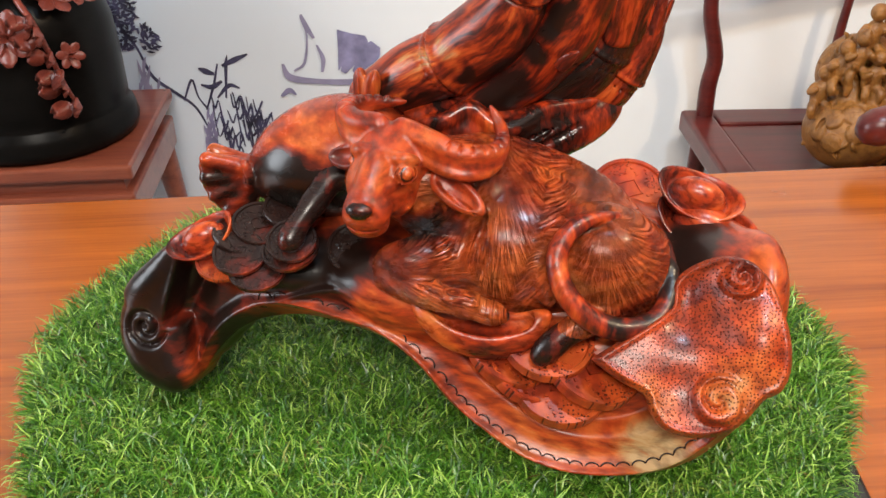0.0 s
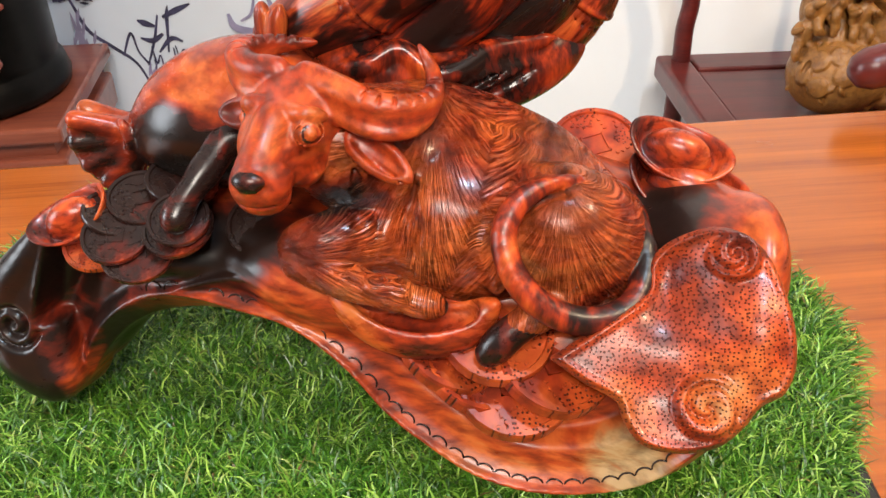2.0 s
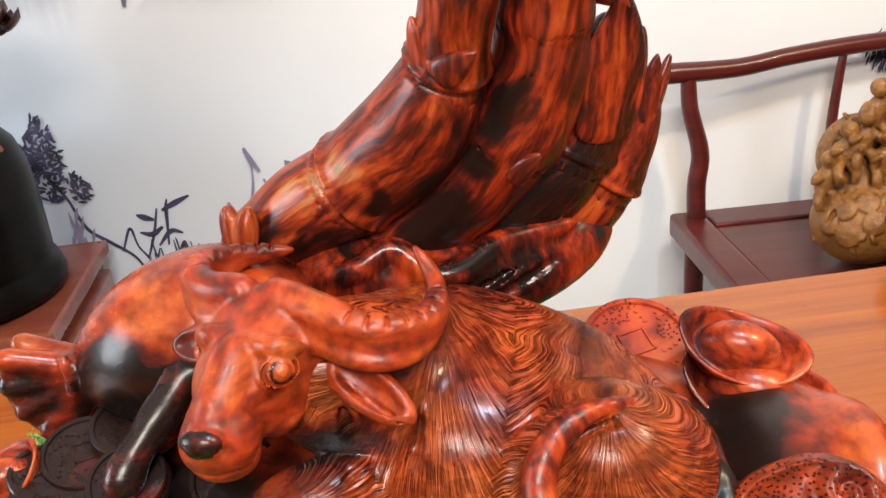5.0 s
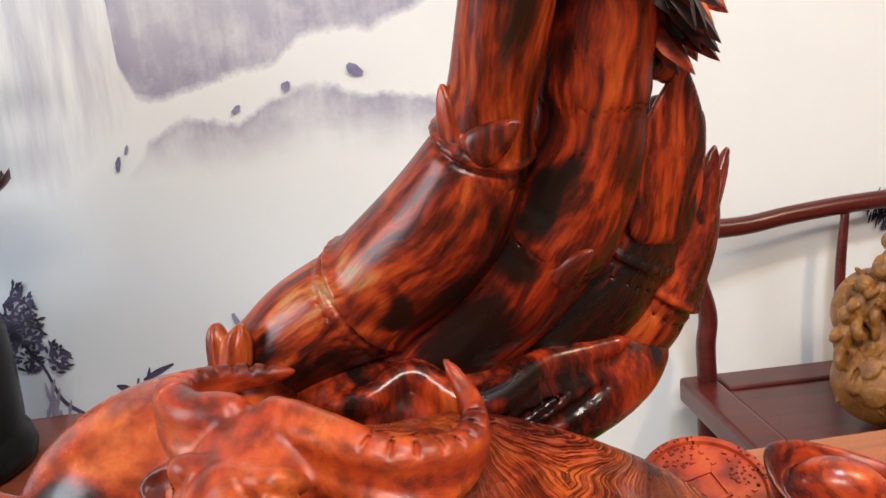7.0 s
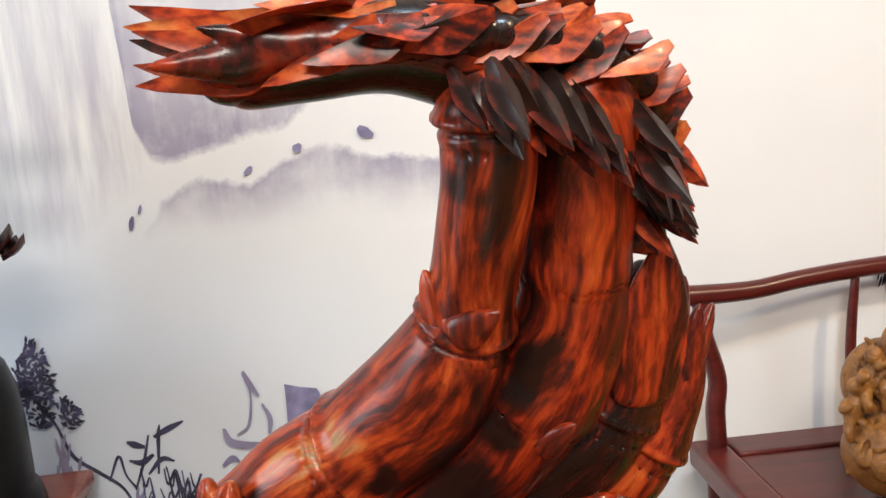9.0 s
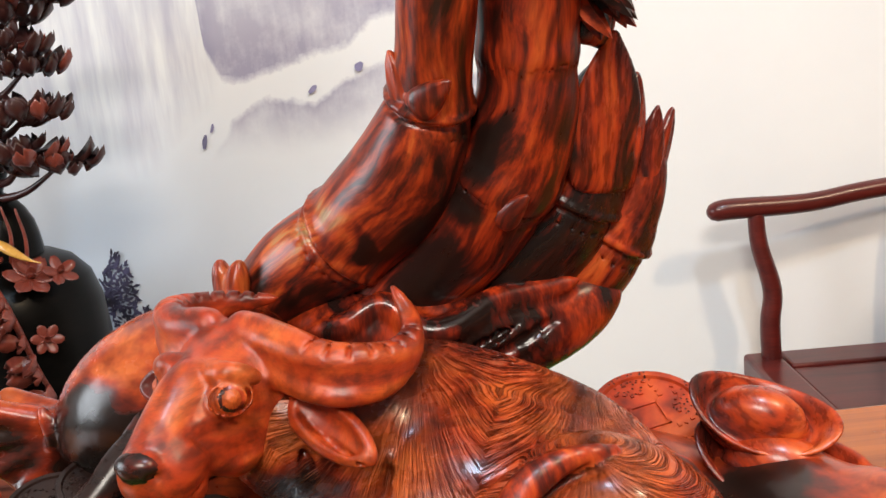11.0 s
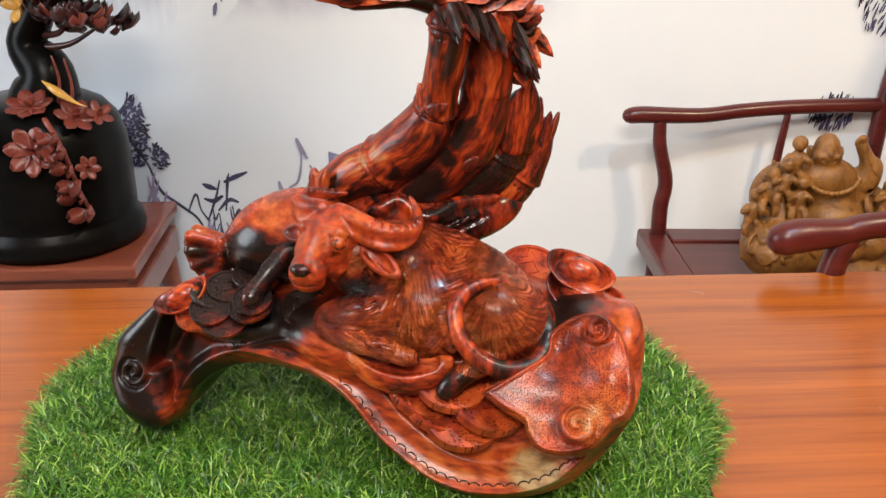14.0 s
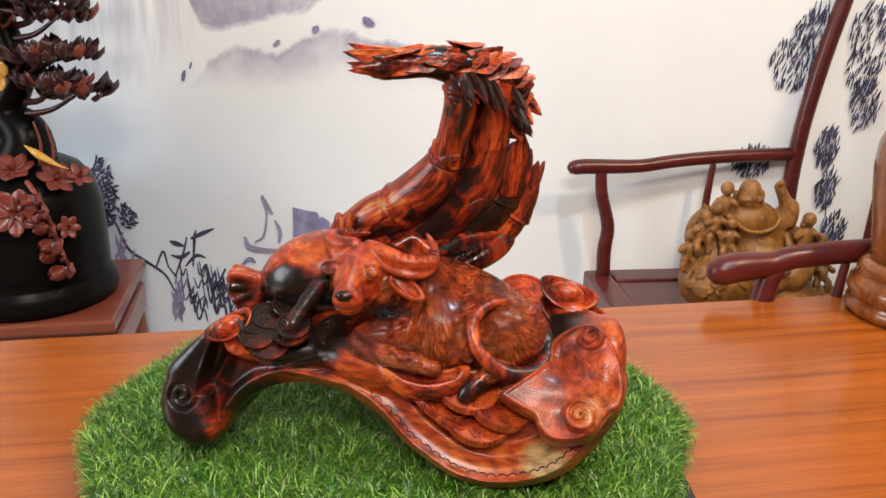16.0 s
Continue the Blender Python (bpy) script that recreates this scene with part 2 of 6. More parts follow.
def furniture_wood(name, dark, light, grain, rot=(0, 0, 0), rough=0.22, coat=0.4):
    n = Nodes(name)
    v = n.mapping(grain, rot, vec=n.warp(0.02, 3))
    a, b = n.noise(1.0, 6, 0.62, v, 0.3), n.noise(1.0, 3, 0.6, n.mapping([g * 6 for g in grain], rot))
    f = n.math("MULTIPLY_ADD", b, 0.3, n.math("MULTIPLY", a, 0.8))
    mid = tuple((p + q) / 2 for p, q in zip(dark, light))
    n.set(Base_Color=n.ramp(f, ((0.38, dark), (0.52, mid), (0.7, light))), Roughness=n.math("MULTIPLY_ADD", n.noise(9, 3), 0.12, rough - 0.06),
          Coat_Weight=coat, Coat_Roughness=0.06)
    n.bump(b, 0.06, 0.001)
    return n.mat


TABLE = furniture_wood("table_veneer", (0.24, 0.052, 0.006), (0.47, 0.118, 0.012), (1.3, 42, 42), (0, 0, 0), 0.25, 0.12)
CHAIR = furniture_wood("chair_redwood", (0.055, 0.006, 0.005), (0.13, 0.015, 0.011), (3, 40, 40), (0, 0, -10), 0.32, 0.05)
STAND = furniture_wood("stand_redwood", (0.15, 0.03, 0.017), (0.27, 0.07, 0.035), (3, 50, 50), (0, 0, -9), 0.3)
TURNED = furniture_wood("turned_rosewood", (0.12, 0.026, 0.006), (0.34, 0.105, 0.022), (30, 30, 7), (0, 0, 0), 0.2, 0.2)
BOXWOOD = furniture_wood("boxwood", (0.12, 0.040, 0.006), (0.37, 0.155, 0.032), (40, 40, 22), (0, 0, 0), 0.36, 0.1)
BOX = BOXWOOD.node_tree
for size, strength in ((70, 0.35), (260, 0.25)):
    grit, rise = BOX.nodes.new("ShaderNodeTexNoise"), BOX.nodes.new("ShaderNodeBump")
    grit.inputs["Scale"].default_value = size
    rise.inputs["Strength"].default_value, rise.inputs["Distance"].default_value = strength, 0.004
    spot = BOX.nodes["Principled BSDF"].inputs["Normal"]
    BOX.links.new(grit.outputs["Fac"], rise.inputs["Height"])
    BOX.links.new(spot.links[0].from_socket, rise.inputs["Normal"])
    BOX.links.new(rise.outputs[0], spot)
BUDWOOD = furniture_wood("pot_carving_red", (0.085, 0.014, 0.010), (0.30, 0.060, 0.036), (60, 60, 60), (0, 0, 0), 0.34, 0.1)
BUD_DARK = furniture_wood("pot_foliage_brown", (0.018, 0.006, 0.006), (0.070, 0.018, 0.015), (50, 50, 50), (0, 0, 0), 0.36, 0.1)
BLACKWOOD = furniture_wood("pot_blackwood", (0.002, 0.0018, 0.0016), (0.006, 0.005, 0.0045), (8, 8, 30), (0, 0, 0), 0.30, 0.0)
BLACKWOOD.node_tree.nodes["Principled BSDF"].inputs["Specular IOR Level"].default_value = 0.10
BRASS_WOOD = furniture_wood("yellow_wood", (0.5, 0.22, 0.03), (0.75, 0.42, 0.09), (20, 20, 20))


def plain(name, colour, rough=0.5, var=0.06, scale=14, metal=0.0):
    n = Nodes(name)
    k = n.noise(scale, 5)
    a = tuple(max(0, c * (1 - var * 2)) for c in colour)
    b = tuple(min(1, c * (1 + var * 2)) for c in colour)
    n.set(Base_Color=n.ramp(k, ((0.3, a), (0.7, b))), Roughness=n.math("MULTIPLY_ADD", k, 0.15, rough - 0.07), Metallic=metal)
    n.bump(n.noise(scale * 12, 3), 0.08, 0.001)
    return n.mat


PLASTER = plain("white_plaster", (0.78, 0.78, 0.76), 0.8, 0.02, 3)
PLASTER_GREY = plain("grey_plaster", (0.30, 0.29, 0.27), 0.8, 0.03, 3)
FLOOR = plain("pale_floor_tile", (0.45, 0.42, 0.38), 0.3, 0.04, 2)
LACQUER = plain("black_lacquer", (0.012, 0.011, 0.011), 0.22, 0.2, 9)
INK = plain("mural_ink", (0.05, 0.046, 0.095), 0.8, 0.4, 30)
INK_SOFT = plain("mural_ink_soft", (0.30, 0.27, 0.40), 0.8, 0.12, 22)
INK_BOAT = plain("mural_ink_sail", (0.24, 0.22, 0.36), 0.8, 0.25, 18)
BACKING = plain("turf_backing", (0.03, 0.06, 0.012), 0.9, 0.2, 60)


def turf_material():
    n = Nodes("turf_blade")
    c = n.ramp(n.island(), ((0.0, (0.014, 0.060, 0.004)), (0.4, (0.048, 0.16, 0.010)), (0.72, (0.14, 0.32, 0.026)), (0.96, (0.42, 0.62, 0.12)), (1.0, (0.12, 0.045, 0.02))))
    n.set(Base_Color=c, Roughness=0.34)
    return n.mat


TURF = turf_material()

# ---------------------------------------------------------------- mesh helpers


def link(name, verts, faces, material, parent=None, label="", smooth=True):
    me = bpy.data.meshes.new(name)
    me.from_pydata([tuple(v) for v in verts], [], [tuple(f) for f in faces])
    return link_mesh(name, me, material, parent, label, smooth)


def link_mesh(name, me, material, parent=None, label="", smooth=True):
    me.materials.append(material)
    if smooth:
        me.shade_smooth()
    ob = new(name, me)
    if parent is not None:
        ob.parent = parent
    return tagged(ob, label)


def part(name, bm, material, parent=None, label="", smooth=False):
    me = bpy.data.meshes.new(name)
    bmesh.ops.recalc_face_normals(bm, faces=bm.faces)
    bm.to_mesh(me)
    bm.free()
    return link_mesh(name, me, material, parent, label, smooth)


def empty(name, label, category, group="", at=(0, 0, 0), rz=0.0):
    ob = new(name)
    ob.matrix_world = pose(*at, 0, 0, rz)
    return tagged(ob, label, category, group)


def box(lo, hi, bevel=0.0, segments=2):
    bm = bmesh.new()
    c, s = [(a + b) / 2 for a, b in zip(lo, hi)], [b - a for a, b in zip(lo, hi)]
    bmesh.ops.create_cube(bm, size=1, matrix=Matrix.Translation(c) @ Matrix.Diagonal((*s, 1)))
    if bevel:
        bmesh.ops.bevel(bm, geom=bm.edges[:], offset=bevel, segments=segments, profile=0.5, affect="EDGES")
    return bm


def spline(points, n):
    """A Catmull-Rom curve through the points (any number of columns), n steps a span."""
    p = np.array(points, float)
    p = np.vstack([2 * p[0] - p[1], p, 2 * p[-1] - p[-2]])
    out = []
    for i in range(1, len(p) - 2):
        for t in np.arange(n) / n:
            a, b, c, d = p[i - 1 : i + 3]
            out.append(0.5 * (2 * b + (c - a) * t + (2 * a - 5 * b + 4 * c - d) * t * t + (3 * b - a - 3 * c + d) * t**3))
    out.append(p[-2])
    return np.array(out)


def tube(points, seg=12, steps=6, squash=1.0):
    """Verts and faces of a round bar along points of (x, y, z, radius); the ends are closed and rounded."""
    c = spline(points, steps)
    pos, rad = c[:, :3], np.maximum(c[:, 3], 1e-5)
    tan = np.gradient(pos, axis=0)
    tan /= np.linalg.norm(tan, axis=1)[:, None]
    rows = [(pos[0] - tan[0] * rad[0] * k, rad[0] * q, tan[0]) for k, q in ((0.9, 0.3), (0.6, 0.75))]
    rows += [(p, r, t) for p, r, t in zip(pos, rad, tan)]
    rows += [(pos[-1] + tan[-1] * rad[-1] * k, rad[-1] * q, tan[-1]) for k, q in ((0.6, 0.75), (0.9, 0.3))]
    side = np.cross(tan[0], (0.31, 0.2, 0.93))
    verts, faces = [], []
    for p, r, t in rows:
        side = side - t * (side @ t)
        side /= np.linalg.norm(side)
        up = np.cross(t, side)
        for a in np.arange(seg) * 2 * math.pi / seg:
            verts.append(p + r * (math.cos(a) * side + squash * math.sin(a) * up))
    for i in range(len(rows) - 1):
        for j in range(seg):
            k = (j + 1) % seg
            faces.append((i * seg + j, i * seg + k, (i + 1) * seg + k, (i + 1) * seg + j))
    faces.append(tuple(range(seg))[::-1])
    faces.append(tuple(range((len(rows) - 1) * seg, len(rows) * seg)))
    return verts, faces


def lathe(profile, seg=32, at=(0, 0, 0), sx=1.0, sy=1.0):
    """Verts and faces of a turned body; profile: (radius, height) from the bottom up."""
    verts, faces = [], []
    for r, z in profile:
        for a in np.arange(seg) * 2 * math.pi / seg:
            verts.append((at[0] + sx * r * math.cos(a), at[1] + sy * r * math.sin(a), at[2] + z))
    for i in range(len(profile) - 1):
        for j in range(seg):
            k = (j + 1) % seg
            faces.append((i * seg + j, i * seg + k, (i + 1) * seg + k, (i + 1) * seg + j))
    faces.append(tuple(range(seg))[::-1])
    faces.append(tuple(range((len(profile) - 1) * seg, len(profile) * seg)))
    return verts, faces


def frame_to(at, ahead, up=(0, 0, 1), scale=1.0):
    """A matrix whose x axis points ahead, with z near up."""
    x = Vector(ahead).normalized()
    y = Vector(up).cross(x).normalized()
    z = x.cross(y)
    m = Matrix((x, y, z)).transposed().to_4x4()
    m.translation = at
    return m @ Matrix.Diagonal((scale, scale, scale, 1))


class Clay:
    """A solid modelled as a distance field on a grid, melted together lump by lump, then skinned."""

    def __init__(self, lo, hi, step, shift=(0, 0, 0)):
        self.shift = np.array(shift)
        lo, hi = self.shift + lo, self.shift + hi
        self.lo, self.h = np.array(lo, np.float32), step
        self.n = [int((b - a) / step) + 2 for a, b in zip(lo, hi)]
        self.ax = [np.float32(a) + np.float32(step) * np.arange(n, dtype=np.float32) for a, n in zip(lo, self.n)]
        self.d = np.full(self.n, 0.03, np.float32)

    def window(self, lo, hi):
        s = []
        for i in range(3):
            a = int(max(0, (lo[i] - self.lo[i]) / self.h))
            b = int(min(self.n[i], (hi[i] - self.lo[i]) / self.h + 2))
            s.append(slice(a, max(a + 1, b)))
        return tuple(s), (self.ax[0][s[0]][:, None, None], self.ax[1][s[1]][None, :, None], self.ax[2][s[2]][None, None, :])

    def melt(self, s, d, k, cut=False):
        old = self.d[s]
        if cut:
            d = -d
            h = np.clip(0.5 - 0.5 * (old - d) / k, 0, 1)
            self.d[s] = old + (d - old) * h + k * h * (1 - h)
        else:
            h = np.clip(0.5 + 0.5 * (old - d) / k, 0, 1)
            self.d[s] = old + (d - old) * h - k * h * (1 - h)

    def lump(self, c, r, rot=(0, 0, 0), k=0.008, cut=False):
        c = np.array(c) + self.shift
        m = np.array(rot if isinstance(rot, Matrix) else Euler([radians(a) for a in rot]).to_matrix(), np.float32)
        e = np.sqrt((m * m) @ (np.array(r) ** 2)) + k + 3 * self.h
        s, (x, y, z) = self.window(np.array(c) - e, np.array(c) + e)
        x, y, z = x - c[0], y - c[1], z - c[2]
        q = [m[0, i] * x + m[1, i] * y + m[2, i] * z for i in range(3)]
        k0 = np.sqrt(sum((a / b) ** 2 for a, b in zip(q, r)))
        k1 = np.sqrt(sum((a / (b * b)) ** 2 for a, b in zip(q, r))) + 1e-6
        self.melt(s, k0 * (k0 - 1) / k1, k, cut)
        return self

    def bar(self, a, b, ra, rb, k=0.006, cut=False):
        a, b = np.array(a, float) + self.shift, np.array(b, float) + self.shift
        e = max(ra, rb) + k + 3 * self.h
        s, (x, y, z) = self.window(np.minimum(a, b) - e, np.maximum(a, b) + e)
        ab = b - a
        x, y, z = x - a[0], y - a[1], z - a[2]
        t = np.clip((x * ab[0] + y * ab[1] + z * ab[2]) / (ab @ ab), 0, 1)
        d = np.sqrt((x - t * ab[0]) ** 2 + (y - t * ab[1]) ** 2 + (z - t * ab[2]) ** 2) - (ra + (rb - ra) * t)
        self.melt(s, d.astype(np.float32), k, cut)
        return self

    def chain(self, rows, k=0.006, steps=3, cut=False):
        c = spline(rows, steps)
        for p, q in zip(c[:-1], c[1:]):
            self.bar(p[:3], q[:3], p[3], q[3], k, cut)
        return self

    def blade(self, a, b, facing, wide, thick, hollow=0.0, k=0.003):
        """A flat pointed lobe from a to b that faces a way, hollowed on that side."""
        a, b = Vector(a), Vector(b)
        x = (b - a).normalized()
        z = Vector(facing)
        z = (z - x * z.dot(x)).normalized()
        m = Matrix((x, z.cross(x), z)).transposed()
        mid, half = (a + b) / 2, (b - a).length / 2
        self.lump(mid, (half * 1.1, wide, thick), m, k)
        self.lump(mid + x * half * 0.45, (half * 0.75, wide * 0.55, thick * 0.8), m, k)
        if hollow:
            self.lump(mid + z * (thick * 0.9) + x * half * 0.1, (half * 0.85, wide * 0.62, hollow), m, 0.0015, cut=True)
        return self

    def skin(self, name, material, parent=None, label="", smooth=2):
        return link_mesh(name, quad_mesh(name, *self.surface(smooth)), material, parent, label)

    def surface(self, smooth=2):
        d, h = self.d, self.h
        neg = d < 0
        n = [v - 1 for v in self.n]
        corner = [(i, j, k) for i in (0, 1) for j in (0, 1) for k in (0, 1)]
        cut = lambda a, i, j, k: a[i : i + n[0], j : j + n[1], k : k + n[2]]
        count = sum(cut(neg, *c).astype(np.int8) for c in corner)
        cells = np.argwhere((count > 0) & (count < 8))
        index = np.full(n, -1, np.int32)
        index[tuple(cells.T)] = np.arange(len(cells))
        total, hits = np.zeros((len(cells), 3)), np.zeros(len(cells))
        for a in corner:
            for axis in range(3):
                if a[axis]:
                    continue
                b = list(a)
                b[axis] = 1
                va, vb = d[tuple((cells + a).T)], d[tuple((cells + b).T)]
                on = (va < 0) != (vb < 0)
                t = np.where(on, va / np.where(on, va - vb, 1), 0)
                p = np.tile(np.array(a, float), (len(cells), 1))
                p[:, axis] += t
                total += p * on[:, None]
                hits += on
        verts = self.lo + h * (cells + total / hits[:, None])
        quads = []
        for axis in range(3):
            u, v = (axis + 1) % 3, (axis + 2) % 3
            lo = [slice(0, m) for m in self.n]
            hi = [slice(0, m) for m in self.n]
            lo[axis], hi[axis] = slice(0, self.n[axis] - 1), slice(1, None)
            e = np.argwhere(neg[tuple(lo)] != neg[tuple(hi)])
            e = e[(e[:, u] > 0) & (e[:, v] > 0) & (e[:, u] < n[u]) & (e[:, v] < n[v])]
            flip = neg[tuple(e.T)]
            du, dv = np.eye(3, dtype=int)[u], np.eye(3, dtype=int)[v]
            q = np.stack([index[tuple((e - o).T)] for o in (du + dv, dv, 0 * du, du)], 1)
            q[~flip] = q[~flip][:, ::-1]
            quads.append(q)
        quads = np.concatenate(quads)
        for _ in range(smooth):
            s, c = np.zeros_like(verts), np.zeros(len(verts))
            for i in range(4):
                for j in (1, 3):
                    np.add.at(s, quads[:, i], verts[quads[:, (i + j) % 4]])
                np.add.at(c, quads[:, i], 2)
            verts = 0.5 * verts + 0.5 * s / np.maximum(c, 1)[:, None]
        return verts, quads


def quad_mesh(name, verts, quads):
    me = bpy.data.meshes.new(name)
    me.vertices.add(len(verts))
    me.vertices.foreach_set("co", np.asarray(verts, np.float32).ravel())
    w = quads.shape[1]
    me.loops.add(quads.size)
    me.loops.foreach_set("vertex_index", quads.astype(np.int32).ravel())
    me.polygons.add(len(quads))
    me.polygons.foreach_set("loop_start", np.arange(0, quads.size, w, dtype=np.int32))
    me.update(calc_edges=True)
    return me

# ---------------------------------------------------------------- room
FLOOR_Z, CEIL_Z, WALL_Y = -0.62, 2.1, 2.094
XA, XB, YA = -2.6, 3.0, -2.2


def mural_material():
    """A printed ink landscape: washed hills, mist and water, on white."""
    n = Nodes("mural_wash")
    x, y, z = n.split()
    soft = n.noise(5, 5, 0.6)
    w = n.warp(0.16, 7)
    wx, wy, wz = n.split(w)
    streak = n.noise(1.0, 4, 0.6, n.mapping((26, 1, 3)))

    def blob(cx, cz, rx, rz, sharp):
        a = n.math("POWER", n.math("MULTIPLY", n.math("SUBTRACT", wx, cx), 1 / rx), 2)
        b = n.math("POWER", n.math("MULTIPLY", n.math("SUBTRACT", wz, cz), 1 / rz), 2)
        return n.math("MULTIPLY", n.math("SUBTRACT", 1, n.math("ADD", a, b)), sharp, clamp=True)

    def skyline(points):
        g = n.ramp(n.math("MULTIPLY_ADD", n.math("MULTIPLY_ADD", wx, 0.12, n.math("MULTIPLY", x, 0.88)), 1 / 0.9, 0.55 / 0.9), [((px + 0.55) / 0.9, ((pz - 0.3) / 0.5,) * 3) for px, pz in points])
        return n.math("MULTIPLY_ADD", g, 0.5, 0.3)

    jag = n.math("MULTIPLY_ADD", n.noise(38, 4, 0.6), 0.030, -0.015)
    zz = n.math("ADD", z, jag)
    low = n.math("SUBTRACT", skyline(((-0.50, 0.30), (-0.46, 0.345), (-0.42, 0.40), (-0.35, 0.437), (-0.25, 0.415), (-0.20, 0.452), (-0.107, 0.482), (-0.03, 0.452), (0.03, 0.450), (0.10, 0.435), (0.18, 0.425), (0.30, 0.40))), zz)
    reach = n.math("MULTIPLY", n.math("MULTIPLY_ADD", x, 30, 0.49 * 30, clamp=True), n.math("MULTIPLY_ADD", x, -5, 0.34 * 5, clamp=True))
    foot = n.math("MULTIPLY_ADD", n.math("ADD", z, n.math("MULTIPLY_ADD", n.noise(7, 3), 0.08, -0.04)), 10, -3.15, clamp=True)
    hills = n.math("MULTIPLY", n.math("MULTIPLY", low, 70, clamp=True), n.math("SUBTRACT", 1, n.math("MULTIPLY", low, 6.5), clamp=True), clamp=True)
    hills = n.math("MULTIPLY", n.math("MULTIPLY", hills, foot), reach)
    high = n.math("SUBTRACT", zz, skyline(((-0.47, 0.78), (-0.455, 0.52), (-0.43, 0.465), (-0.37, 0.462), (-0.25, 0.492), (-0.17, 0.505), (-0.13, 0.545), (-0.08, 0.555), (0.0, 0.552), (0.06, 0.575), (0.16, 0.62), (0.33, 0.72))))
    hills = n.math("MAXIMUM", hills, n.math("MULTIPLY", n.math("MULTIPLY", high, 60, clamp=True), n.math("SUBTRACT", 1.0, n.math("MULTIPLY", high, 2.2), clamp=True)))
    falls = n.math("MULTIPLY", blob(-0.66, 0.60, 0.26, 0.30, 2.0), n.math("MULTIPLY_ADD", streak, 2.6, -0.9, clamp=True))
    tone = n.math("MULTIPLY", hills, n.math("MULTIPLY_ADD", n.math("MULTIPLY_ADD", streak, 0.45, n.math("MULTIPLY", n.noise(12, 5, 0.65), 0.75)), 2.4, -0.62, clamp=True))
    white = n.ramp(n.noise(2.2, 4), ((0.3, (0.86, 0.86, 0.86)), (0.7, (0.93, 0.92, 0.90))))
    cool = n.math("MULTIPLY", n.math("MULTIPLY_ADD", x, -1.2, 0.15, clamp=True), n.math("MULTIPLY_ADD", z, -2.5, 1.3, clamp=True))
    c = n.mix(n.math("MULTIPLY", cool, 0.75), white, (0.58, 0.68, 0.82))
    c = n.mix(n.math("MULTIPLY", falls, 0.8), c, (0.48, 0.46, 0.56))
    c = n.mix(n.math("MULTIPLY", tone, 0.9), c, (0.30, 0.27, 0.40))
    n.set(Base_Color=c, Roughness=0.75)
    n.bump(n.noise(240, 2), 0.05, 0.001)
    return n.mat


MURAL = mural_material()


def slab(name, lo, hi, material, label):
    return tagged(part(name, box(lo, hi), material), label, "", "", "structure")


slab("wall_north", (XA, WALL_Y, FLOOR_Z), (XB, WALL_Y + 0.12, CEIL_Z), MURAL, "white wall printed with a blue-grey ink landscape")
slab("wall_south", (XA, YA - 0.12, FLOOR_Z), (XB, YA, CEIL_Z), PLASTER_GREY, "plain grey plastered wall")
slab("wall_west", (XA - 0.12, YA - 0.12, FLOOR_Z), (XA, WALL_Y + 0.12, CEIL_Z), PLASTER_GREY, "plain grey plastered wall")
slab("wall_east", (XB, YA - 0.12, FLOOR_Z), (XB + 0.12, WALL_Y + 0.12, CEIL_Z), PLASTER_GREY, "plain grey plastered wall")
slab("floor", (XA - 0.12, YA - 0.12, FLOOR_Z - 0.1), (XB + 0.12, WALL_Y + 0.12, FLOOR_Z), FLOOR, "pale polished tiled floor")
slab("ceiling", (XA - 0.12, YA - 0.12, CEIL_Z), (XB + 0.12, WALL_Y + 0.12, CEIL_Z + 0.1), PLASTER, "plain white ceiling")

# ---------------------------------------------------------------- table
TA = 11.5
TZ = 0.08
table = empty("table", "long polished orange-brown wooden table with straight grain", "table", at=(0.2, 1.312, TZ), rz=TA)
part("tabletop", box((-1.6, -1.15, -0.045), (1.9, 0.0, 0), 0.006, 3), TABLE, table)
for lx in (-1.5, 1.8):
    for ly in (-1.05, -0.1):
        part("leg", box((lx - 0.04, ly - 0.04, FLOOR_Z - TZ), (lx + 0.04, ly + 0.04, -0.045), 0.004), TABLE, table)
for ly in (-1.04, -0.09):
    part("apron", box((-1.46, ly - 0.012, -0.13), (1.76, ly + 0.012, -0.0452)), TABLE, table)

# ---------------------------------------------------------------- black stand and turf
MC, MR = (0.13, 0.885), 0.335
stand = empty("display_board", "glossy black lacquered board lying under the grass mat", "board", at=(0.13, 0.76, TZ), rz=4)
part("board", box((-0.25, -0.26, 0.010), (0.328, 0.22, 0.0345), 0.004, 3), LACQUER, stand)
for x in (-0.21, 0.28):
    for y in (-0.2, 0.17):
        part("foot", box((x - 0.02, y - 0.02, 0.0), (x + 0.02, y + 0.02, 0.0099), 0.002, 1), LACQUER, stand)

rng = np.random.default_rng(5)
turf = empty("turf_mat", "round mat of bright green artificial grass", "grass mat", at=(0, 0, 0))


def mat_radius(a):
    return MR * (1 + 0.018 * np.cos(8 * a - 0.4) + 0.008 * np.sin(3 * a))


ring = [(MC[0] + mat_radius(a) * math.cos(a), MC[1] + mat_radius(a) * math.sin(a)) for a in np.arange(64) * 2 * math.pi / 64]
link("backing", [(x, y, 0.115) for x, y in ring] + [(x, y, 0.120) for x, y in ring],
     [tuple(range(63, -1, -1)), tuple(range(64, 128))] + [(i, (i + 1) % 64, 64 + (i + 1) % 64, 64 + i) for i in range(64)], BACKING, turf, smooth=False)


